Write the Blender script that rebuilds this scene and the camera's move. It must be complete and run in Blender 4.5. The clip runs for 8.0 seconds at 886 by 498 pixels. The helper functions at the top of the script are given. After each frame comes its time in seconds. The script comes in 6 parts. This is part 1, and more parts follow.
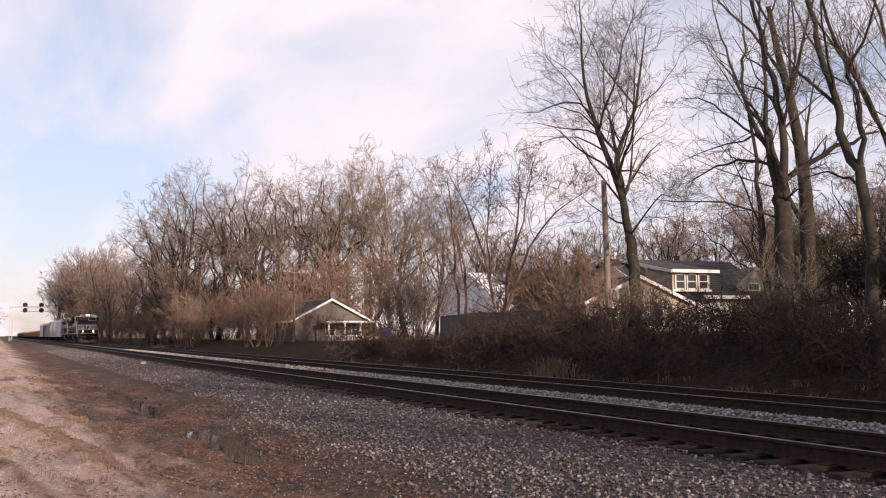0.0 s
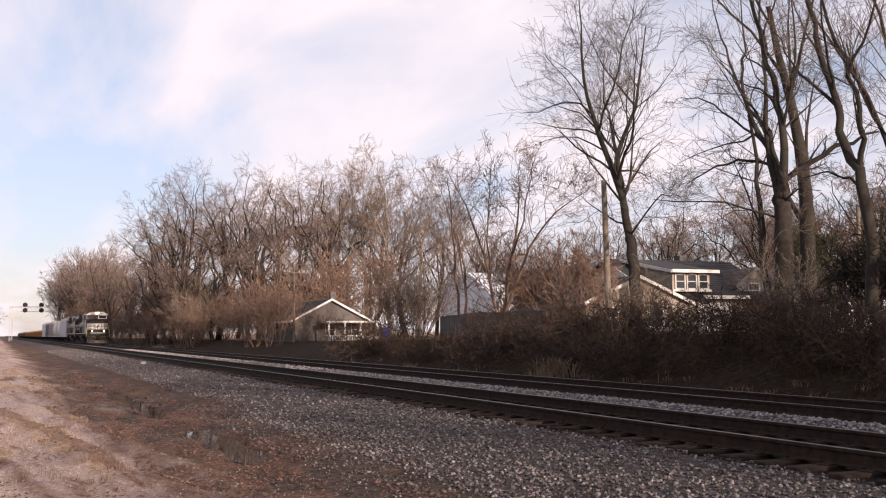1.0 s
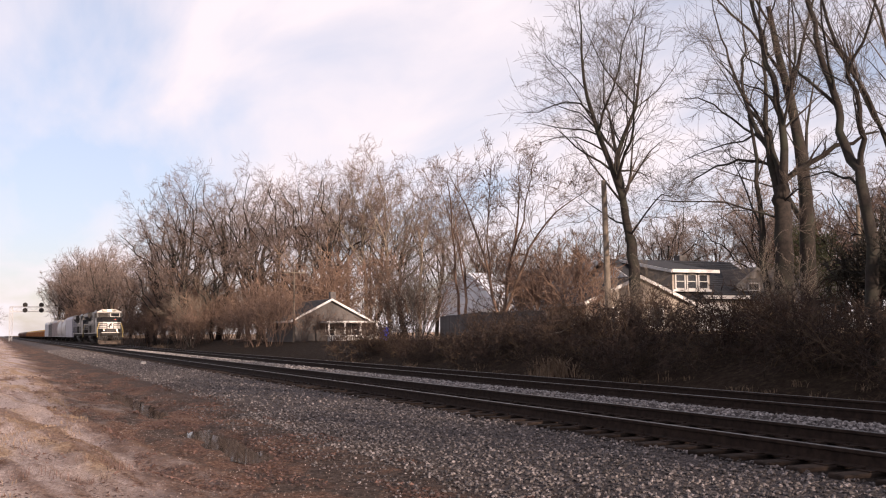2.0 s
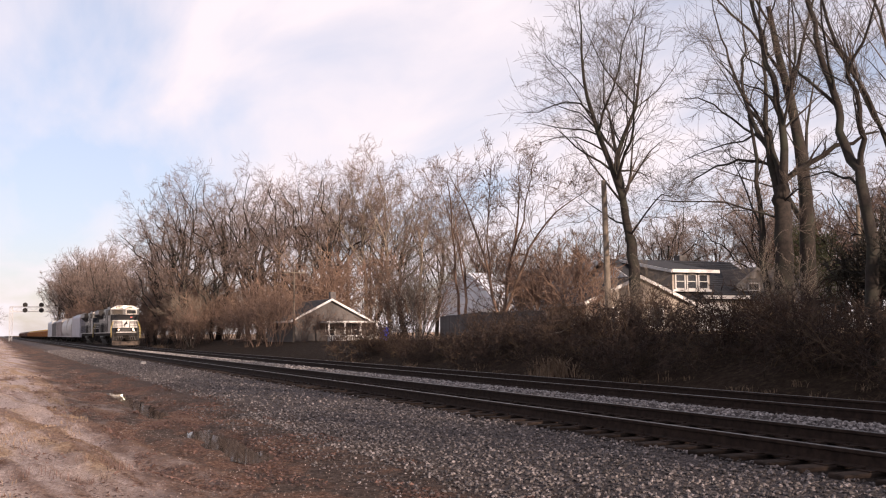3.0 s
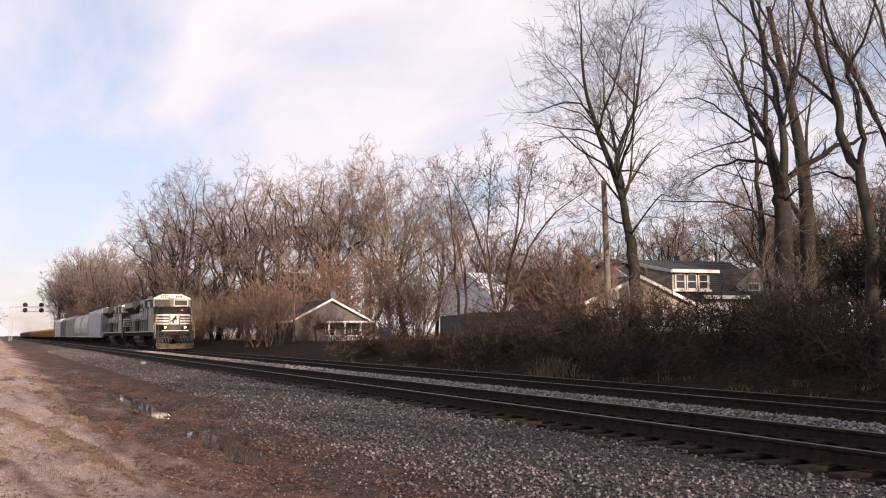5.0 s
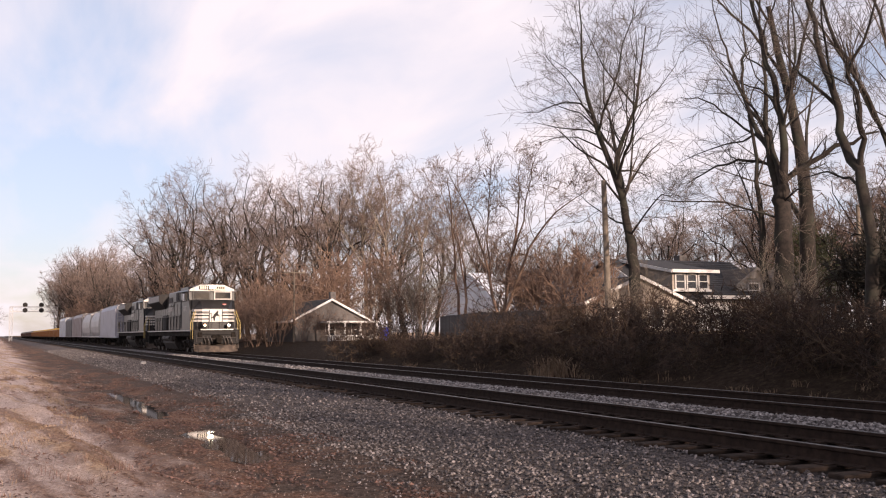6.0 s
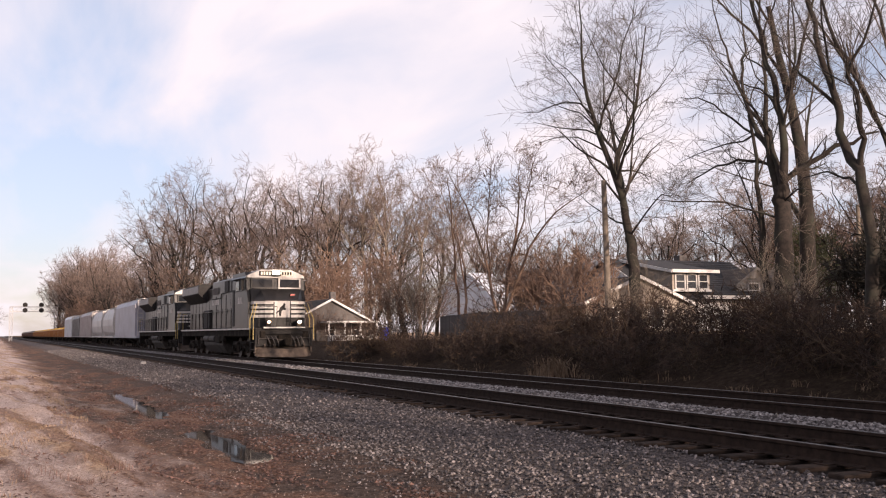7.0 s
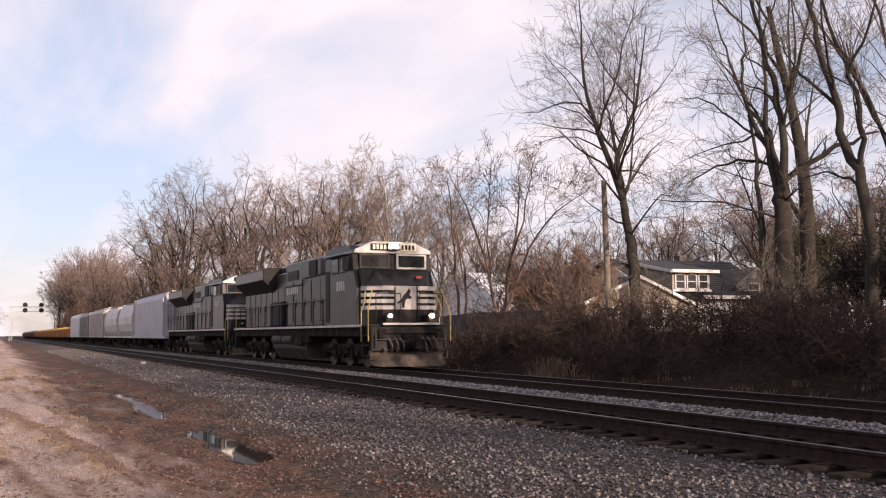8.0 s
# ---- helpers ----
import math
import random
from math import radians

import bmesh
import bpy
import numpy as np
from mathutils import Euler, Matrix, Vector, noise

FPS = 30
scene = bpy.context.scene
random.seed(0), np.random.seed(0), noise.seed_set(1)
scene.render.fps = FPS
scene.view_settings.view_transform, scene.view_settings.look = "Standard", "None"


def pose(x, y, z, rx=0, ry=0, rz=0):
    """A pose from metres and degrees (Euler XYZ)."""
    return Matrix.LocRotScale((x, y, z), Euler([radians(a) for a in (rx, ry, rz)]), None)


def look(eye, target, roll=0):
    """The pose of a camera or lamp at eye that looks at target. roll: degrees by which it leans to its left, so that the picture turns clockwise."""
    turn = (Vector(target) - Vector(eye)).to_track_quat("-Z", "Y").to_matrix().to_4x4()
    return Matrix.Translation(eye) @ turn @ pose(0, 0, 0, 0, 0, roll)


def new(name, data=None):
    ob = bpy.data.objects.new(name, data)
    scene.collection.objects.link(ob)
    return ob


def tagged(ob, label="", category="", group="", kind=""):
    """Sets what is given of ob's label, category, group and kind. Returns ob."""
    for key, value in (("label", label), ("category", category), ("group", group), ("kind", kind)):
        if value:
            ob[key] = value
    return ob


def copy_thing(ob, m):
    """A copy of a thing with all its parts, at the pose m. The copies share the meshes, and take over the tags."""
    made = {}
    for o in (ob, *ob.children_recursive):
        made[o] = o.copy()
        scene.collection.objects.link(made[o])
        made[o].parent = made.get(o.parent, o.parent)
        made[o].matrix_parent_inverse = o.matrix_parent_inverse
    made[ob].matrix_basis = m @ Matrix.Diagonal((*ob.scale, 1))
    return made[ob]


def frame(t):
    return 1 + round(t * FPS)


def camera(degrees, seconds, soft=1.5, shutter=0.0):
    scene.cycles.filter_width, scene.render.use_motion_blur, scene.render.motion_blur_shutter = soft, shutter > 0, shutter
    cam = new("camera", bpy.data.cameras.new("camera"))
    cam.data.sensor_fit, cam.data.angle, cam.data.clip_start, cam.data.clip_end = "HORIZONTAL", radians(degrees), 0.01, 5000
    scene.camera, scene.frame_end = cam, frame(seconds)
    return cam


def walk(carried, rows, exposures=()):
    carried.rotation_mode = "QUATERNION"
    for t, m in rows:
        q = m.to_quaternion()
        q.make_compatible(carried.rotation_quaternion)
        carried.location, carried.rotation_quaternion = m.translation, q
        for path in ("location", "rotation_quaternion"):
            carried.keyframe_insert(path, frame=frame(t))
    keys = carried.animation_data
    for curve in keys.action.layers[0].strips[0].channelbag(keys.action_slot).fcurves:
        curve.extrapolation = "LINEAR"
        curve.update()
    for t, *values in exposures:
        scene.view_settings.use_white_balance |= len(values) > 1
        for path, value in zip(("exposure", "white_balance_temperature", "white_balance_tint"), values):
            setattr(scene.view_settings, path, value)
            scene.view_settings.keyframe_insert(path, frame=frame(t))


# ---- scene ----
# ---- camera: stands on a tripod beside the line ----
EYE = Vector((0.0, 0.0, 1.256))
YAW, PITCH, ROLL = 24.42, 4.84, -0.49
AIM = EYE + Vector((-math.cos(radians(YAW)) * math.cos(radians(PITCH)), math.sin(radians(YAW)) * math.cos(radians(PITCH)), math.sin(radians(PITCH))))
cam = camera(48.6, 8.0, soft=1.15, shutter=0.15)
walk(cam, [(0.0, look(EYE, AIM, ROLL)), (8.0, look(EYE, AIM, ROLL))], exposures=[(0.0, 0.8), (8.0, 0.8)])

# ---- plan: rails run along x, z = 0 at the rail head ----
NEAR, FAR = 8.93, 13.04          # centre lines of the two tracks
GAUGE = 1.51
SPEED, FRONT_AT_END = 16.49, -33.15   # train, metres a second and headlight's x at 8 s

# ---- light ----
SUN_AZ, SUN_EL = 11.0, 13.0       # degrees from +x towards +y, above the horizon
sun_dir = Vector((math.cos(radians(SUN_AZ)) * math.cos(radians(SUN_EL)), math.sin(radians(SUN_AZ)) * math.cos(radians(SUN_EL)), math.sin(radians(SUN_EL))))
sun = new("sun", bpy.data.lights.new("sun", "SUN"))
sun.data.energy, sun.data.angle, sun.data.color = 4.5, radians(0.6), (1.0, 0.77, 0.63)
sun.matrix_world = look(sun_dir * 50, (0, 0, 0))
world = bpy.data.worlds.new("sky")
scene.world = world
world.use_nodes = True
wn, wl = world.node_tree.nodes, world.node_tree.links
wn.clear()


def build_sky():
    out = wn.new("ShaderNodeOutputWorld")
    bg = wn.new("ShaderNodeBackground")
    sky = wn.new("ShaderNodeTexSky")
    sky.sky_type, sky.sun_disc = "NISHITA", False
    sky.sun_elevation, sky.sun_rotation = radians(SUN_EL), radians(90 - SUN_AZ)
    sky.air_density, sky.dust_density, sky.ozone_density = 1.0, 0.6, 1.5
    gain = wn.new("ShaderNodeMixRGB")
    gain.blend_type, gain.inputs[0].default_value, gain.inputs[2].default_value = "MULTIPLY", 1.0, (1.5, 1.27, 1.30, 1)
    wl.new(sky.outputs[0], gain.inputs[1])
    co = wn.new("ShaderNodeTexCoord")
    up = wn.new("ShaderNodeSeparateXYZ")
    wl.new(co.outputs["Generated"], up.inputs[0])
    # the air is paler and bluer low down, all round
    haze = wn.new("ShaderNodeValToRGB")
    haze.color_ramp.elements[0].position, haze.color_ramp.elements[1].position = 0.0, 0.3
    haze.color_ramp.elements[0].color, haze.color_ramp.elements[1].color = (0.56, 0.62, 0.84, 1), (1, 1, 1, 1)
    wl.new(up.outputs[2], haze.inputs[0])
    clear = wn.new("ShaderNodeMixRGB")
    clear.blend_type, clear.inputs[0].default_value = "MULTIPLY", 1.0
    wl.new(gain.outputs[0], clear.inputs[1])
    wl.new(haze.outputs[0], clear.inputs[2])
    # streaks of high cloud: the sky's direction laid on a flat sheet overhead
    sep = wn.new("ShaderNodeSeparateXYZ")
    wl.new(co.outputs["Generated"], sep.inputs[0])
    add = wn.new("ShaderNodeMath")
    add.operation, add.inputs[1].default_value = "ADD", 0.12
    wl.new(sep.outputs[2], add.inputs[0])
    div = wn.new("ShaderNodeVectorMath")
    div.operation = "DIVIDE"
    comb = wn.new("ShaderNodeCombineXYZ")
    for i in range(3):
        wl.new(add.outputs[0], comb.inputs[i])
    wl.new(co.outputs["Generated"], div.inputs[0])
    wl.new(comb.outputs[0], div.inputs[1])
    mp = wn.new("ShaderNodeMapping")
    mp.inputs["Rotation"].default_value = (0, 0, radians(35))
    mp.inputs["Scale"].default_value = (0.45, 1.3, 0.0)
    mp.inputs["Location"].default_value = (0.35, 0.2, 0)
    wl.new(div.outputs[0], mp.inputs[0])
    n1 = wn.new("ShaderNodeTexNoise")
    n1.inputs["Scale"].default_value, n1.inputs["Detail"].default_value, n1.inputs["Roughness"].default_value = 1.1, 7, 0.52
    n1.inputs["Distortion"].default_value = 0.35
    wl.new(mp.outputs[0], n1.inputs[0])
    ramp = wn.new("ShaderNodeValToRGB")
    ramp.color_ramp.elements[0].position, ramp.color_ramp.elements[1].position = 0.40, 0.62
    ramp.color_ramp.elements[0].color, ramp.color_ramp.elements[1].color = (0.25, 0.25, 0.25, 1), (1, 1, 1, 1)
    wl.new(n1.outputs[0], ramp.inputs[0])
    mix = wn.new("ShaderNodeMixRGB")
    mix.inputs[2].default_value = (7.9, 7.05, 7.45, 1)
    wl.new(ramp.outputs[0], mix.inputs[0])
    wl.new(clear.outputs[0], mix.inputs[1])
    wl.new(mix.outputs[0], bg.inputs[0])
    bg.inputs[1].default_value = 0.076
    wl.new(bg.outputs[0], out.inputs[0])


build_sky()

# ---- materials ----


def mat(name, c1, c2, scale=4.0, rough=0.8, metal=0.0, bump=0.0, bscale=None, detail=6, c3=None, s3=0.5, spec=None, vary=0.0, island=False, lo=0.35, hi=0.65):
    """A surface of two mixed colours (fine), a third laid on it in larger stains, relief, and a shift of value from piece to piece."""
    m = bpy.data.materials.new(name)
    m.use_nodes = True
    n, l = m.node_tree.nodes, m.node_tree.links
    b = n["Principled BSDF"]
    co = n.new("ShaderNodeTexCoord")
    geo = n.new("ShaderNodeNewGeometry")
    no = n.new("ShaderNodeTexNoise")
    no.inputs["Scale"].default_value, no.inputs["Detail"].default_value, no.inputs["Roughness"].default_value = scale, detail, 0.62
    l.new(co.outputs["Object"], no.inputs[0])
    r = n.new("ShaderNodeValToRGB")
    r.color_ramp.elements[0].position, r.color_ramp.elements[1].position = lo, hi
    r.color_ramp.elements[0].color, r.color_ramp.elements[1].color = (*c1, 1), (*c2, 1)
    l.new(no.outputs[0], r.inputs[0])
    colour = r.outputs[0]
    if c3:
        n3 = n.new("ShaderNodeTexNoise")
        n3.inputs["Scale"].default_value, n3.inputs["Detail"].default_value = s3, 5
        l.new(co.outputs["Object"], n3.inputs[0])
        r3 = n.new("ShaderNodeValToRGB")
        r3.color_ramp.elements[0].position, r3.color_ramp.elements[1].position = 0.48, 0.68
        l.new(n3.outputs[0], r3.inputs[0])
        mx = n.new("ShaderNodeMixRGB")
        mx.inputs[2].default_value = (*c3, 1)
        l.new(r3.outputs[0], mx.inputs[0])
        l.new(colour, mx.inputs[1])
        colour = mx.outputs[0]
    if vary:
        hs = n.new("ShaderNodeHueSaturation")
        mr = n.new("ShaderNodeMapRange")
        mr.inputs[3].default_value, mr.inputs[4].default_value = 1 - vary, 1 + vary
        if island:
            l.new(geo.outputs["Random Per Island"], mr.inputs[0])
        else:
            l.new(n.new("ShaderNodeObjectInfo").outputs["Random"], mr.inputs[0])
        l.new(mr.outputs[0], hs.inputs["Value"])
        l.new(colour, hs.inputs["Color"])
        colour = hs.outputs[0]
    l.new(colour, b.inputs["Base Color"])
    b.inputs["Roughness"].default_value, b.inputs["Metallic"].default_value = rough, metal
    if spec is not None:
        b.inputs["Specular IOR Level"].default_value = spec
    if bump:
        bp = n.new("ShaderNodeBump")
        bp.inputs["Strength"].default_value, bp.inputs["Distance"].default_value = bump, 0.02
        nb = n.new("ShaderNodeTexNoise")
        nb.inputs["Scale"].default_value, nb.inputs["Detail"].default_value = bscale or scale * 3, 6
        l.new(co.outputs["Object"], nb.inputs[0])
        l.new(nb.outputs[0], bp.inputs["Height"])
        l.new(bp.outputs[0], b.inputs["Normal"])
    return m


def glow(name, colour, strength):
    m = bpy.data.materials.new(name)
    m.use_nodes = True
    b = m.node_tree.nodes["Principled BSDF"]
    b.inputs["Base Color"].default_value = (*colour, 1)
    b.inputs["Emission Color"].default_value, b.inputs["Emission Strength"].default_value = (*colour, 1), strength
    return m


# darker than bark itself: the backlit trunks' shade is in this colour
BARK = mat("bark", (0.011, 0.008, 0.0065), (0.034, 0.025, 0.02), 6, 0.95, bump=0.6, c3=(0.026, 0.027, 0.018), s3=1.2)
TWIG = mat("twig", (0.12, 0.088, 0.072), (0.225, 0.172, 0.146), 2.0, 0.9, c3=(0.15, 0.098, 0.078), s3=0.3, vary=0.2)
# darker copy of TWIG: near crowns' against-the-sky shade as colour
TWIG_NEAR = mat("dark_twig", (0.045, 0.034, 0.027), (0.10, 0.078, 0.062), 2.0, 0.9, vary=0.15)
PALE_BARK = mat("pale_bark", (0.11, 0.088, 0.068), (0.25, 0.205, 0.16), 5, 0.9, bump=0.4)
BRUSH = mat("brush", (0.105, 0.067, 0.05), (0.22, 0.145, 0.108), 1.4, 0.95, c3=(0.22, 0.15, 0.10), s3=0.4, vary=0.25)
CEDAR = mat("cedar_foliage", (0.028, 0.034, 0.014), (0.07, 0.075, 0.03), 3, 0.9, vary=0.2)
# brambles: base lowered so the bank's deep shade is partly in the colour
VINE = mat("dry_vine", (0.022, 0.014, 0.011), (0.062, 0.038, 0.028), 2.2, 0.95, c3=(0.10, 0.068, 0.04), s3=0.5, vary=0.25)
LEAF = mat("dead_leaf", (0.052, 0.028, 0.023), (0.16, 0.092, 0.073), 3, 0.8, vary=0.35, island=True)
STRAW = mat("straw_grass", (0.15, 0.10, 0.066), (0.27, 0.192, 0.128), 3, 0.9, vary=0.3, island=True)
STEEL = mat("rail_steel", (0.018, 0.012, 0.010), (0.04, 0.027, 0.021), 8, 0.8, 0.0, bump=0.2, spec=0.12)
RAILHEAD = mat("worn_rail_head", (0.16, 0.15, 0.15), (0.27, 0.26, 0.25), 5, 0.38, 1.0)
TIE = mat("tie_wood", (0.016, 0.012, 0.010), (0.045, 0.033, 0.027), 5, 0.9, bump=0.5, c3=(0.075, 0.055, 0.045), s3=2, vary=0.35, spec=0.08)
STONE = mat("ballast_stone", (0.035, 0.03, 0.03), (0.22, 0.194, 0.19), 14, 0.8, lo=0.44, hi=0.66, vary=0.7, island=True)
PALE_STONE = mat("pale_ballast_stone", (0.10, 0.088, 0.084), (0.33, 0.305, 0.295), 12, 0.75, vary=0.45, island=True)
GRIT = mat("pinkish_grit", (0.12, 0.09, 0.08), (0.27, 0.215, 0.192), 9, 0.85, vary=0.55, island=True)

# ---- helpers of the scene ----


def part(name, bm, material, parent, label=""):
    """One mesh object under a thing or a part."""
    me = bpy.data.meshes.new(name)
    bm.to_mesh(me)
    bm.free()
    me.materials.append(material)
    ob = new(name, me)
    ob.parent = parent
    return tagged(ob, label)


def shape(name, verts, faces, material, parent=None, smooth=False):
    me = bpy.data.meshes.new(name)
    me.from_pydata(verts, [], faces)
    me.materials.append(material)
    if smooth:
        me.shade_smooth()
    me.update()
    ob = new(name, me)
    ob.parent = parent
    return ob


def box(bm, x0, x1, y0, y1, z0, z1, bevel=0.0):
    """Adds a box with softened edges to bm."""
    m = Matrix.Translation(((x0 + x1) / 2, (y0 + y1) / 2, (z0 + z1) / 2)) @ Matrix.Diagonal((abs(x1 - x0), abs(y1 - y0), abs(z1 - z0), 1))
    made = bmesh.ops.create_cube(bm, size=1, matrix=m)
    if bevel:
        edges = list({e for v in made["verts"] for e in v.link_edges})
        bmesh.ops.bevel(bm, geom=edges, offset=bevel, segments=1, affect="EDGES", profile=0.7)
    return bm


def boxes(*rows, bevel=0.0):
    bm = bmesh.new()
    for r in rows:
        box(bm, *r, bevel=bevel)
    return bm


def rod(bm, a, b, r, sides=8, r2=None):
    """Adds a round bar from a to b."""
    a, b = Vector(a), Vector(b)
    d = b - a
    m = Matrix.Translation((a + b) / 2) @ d.to_track_quat("Z", "Y").to_matrix().to_4x4()
    bmesh.ops.create_cone(bm, cap_ends=True, segments=sides, radius1=r, radius2=r if r2 is None else r2, depth=d.length, matrix=m)
    return bm


def rods(*rows, r=0.02, sides=6):
    bm = bmesh.new()
    for pts in rows:
        for a, b in zip(pts, pts[1:]):
            rod(bm, a, b, r, sides)
    return bm


def prism(bm, outline, axis, a, b):
    """Adds the closed outline (pairs) drawn out along an axis from a to b. axis x: pairs are (y, z); y: (x, z); z: (x, y)."""
    def at(p, t):
        return {"x": (t, p[0], p[1]), "y": (p[0], t, p[1]), "z": (p[0], p[1], t)}[axis]
    lo, hi = [bm.verts.new(at(p, a)) for p in outline], [bm.verts.new(at(p, b)) for p in outline]
    n = len(outline)
    made = [bm.faces.new(lo), bm.faces.new(hi[::-1])]
    made += [bm.faces.new((lo[i], hi[i], hi[(i + 1) % n], lo[(i + 1) % n])) for i in range(n)]
    bmesh.ops.recalc_face_normals(bm, faces=made)
    return bm


# ---- ground ----
PROFILE_Y = [-3000, -60, -12, -5, -2.5, -0.8, 0.5, 1.3, 2.0, 2.7, 3.7, 4.4, 5.2, 7.2, 7.6, 10.25, 10.6, 10.95, 11.35, 11.75, 14.4, 15.1, 16.4, 17.4, 19.5, 22, 30, 60, 3000]
PROFILE_Z = [1.0, 0.6, 0.3, 0.02, -0.12, -0.20, -0.26, -0.32, -0.42, -0.47, -0.47, -0.44, -0.42, -0.27, -0.225, -0.215, -0.12, -0.085, -0.10, -0.225, -0.225, -0.30, -0.66, -0.62, -0.05, 0.45, 0.6, 0.8, 1.0]
WATER = -0.475


def hump(t):
    return np.clip(1 - t * t, 0, 1)


def ground_z(x, y):
    """Height of the ground, for arrays."""
    x, y = np.asarray(x, float), np.asarray(y, float)
    z = np.interp(y, PROFILE_Y, PROFILE_Z)
    rise = np.interp(x, [-3000, -95, -62, -45, 0, 3000], [0, 0, 0.35, 1, 1, 1]) * np.interp(y, [17.2, 21, 26, 200, 900], [0, 0.5, 0.55, 0.5, 0])
    near = np.interp(y, [-60, -3, 3.9, 5], [0.4, 1, 1, 0]) + np.interp(y, [17, 19, 40], [0, 1, 2])
    wob = 0.5 * np.sin(0.9 * x + 1.7 * np.sin(0.33 * y)) * np.sin(1.3 * y + 0.4 * x) + 0.35 * np.sin(2.3 * x + 2.1 * y) * np.sin(2.9 * y - 0.7 * x) + 0.25 * np.sin(5.1 * x + 1.1) * np.sin(6.3 * y)
    z = z + rise + 0.03 * near * wob
    # wheel ruts beside the line and the two puddles in them
    rut = hump((y - 3.35) / 0.5) * np.interp(x, [-60, -40, -10, -6], [0, 1, 1, 0.3]) + 0.6 * hump((y - 1.55) / 0.35) * np.interp(x, [-60, -30, 0], [0, 1, 1])
    z = z - 0.03 * rut
    # older wheel tracks that slant away from the line
    slant = y - 0.161 * (x + 25.5)
    lane = np.interp(x, [-60, -40, -6, 0], [0, 1, 1, 0]) * np.interp(y, [-3, -1, 2.4, 3.0], [0, 1, 1, 0])
    for c, h, deep in ((-1.25, 0.30, 0.055), (-0.15, 0.26, 0.05), (0.75, 0.22, 0.035), (1.55, 0.25, 0.04)):
        off = slant - c + 0.07 * np.sin(0.8 * x + c)
        z = z + lane * (-deep * hump(off / h) + 0.4 * deep * (hump((off - 1.5 * h) / h) + hump((off + 1.5 * h) / h)))
    # clods and trampled lumps
    rough = np.interp(x, [-60, -44, -6, -3], [0, 1, 1, 0]) * np.interp(y, [-6, -3, 1.6, 2.6, 4.6, 5.2], [0, 1, 1, 0.35, 0.35, 0])
    rng = np.random.default_rng(2)
    lump = np.zeros_like(x)
    for k in range(22):
        a, w = rng.uniform(0, math.pi), 2 * math.pi / rng.uniform(0.45, 1.7)
        lump = lump + np.sin(w * (x * math.cos(a) + y * math.sin(a)) + rng.uniform(0, 6.28)) / w
    z = z + 0.042 * rough * lump
    edge = 0.12 * np.sin(3.1 * x) + 0.08 * np.sin(7.7 * x + 1)
    for cx, cy, hx, hy in ((-26.7, 3.2, 5.6, 0.34), (-16.2, 3.38, 2.7, 0.40), (-20.9, 4.25, 0.9, 0.14)):
        z = z - 0.085 * hump((x - cx) / hx) ** 0.6 * hump((y - cy + edge * 0.8) / hy) ** 0.6
    return z


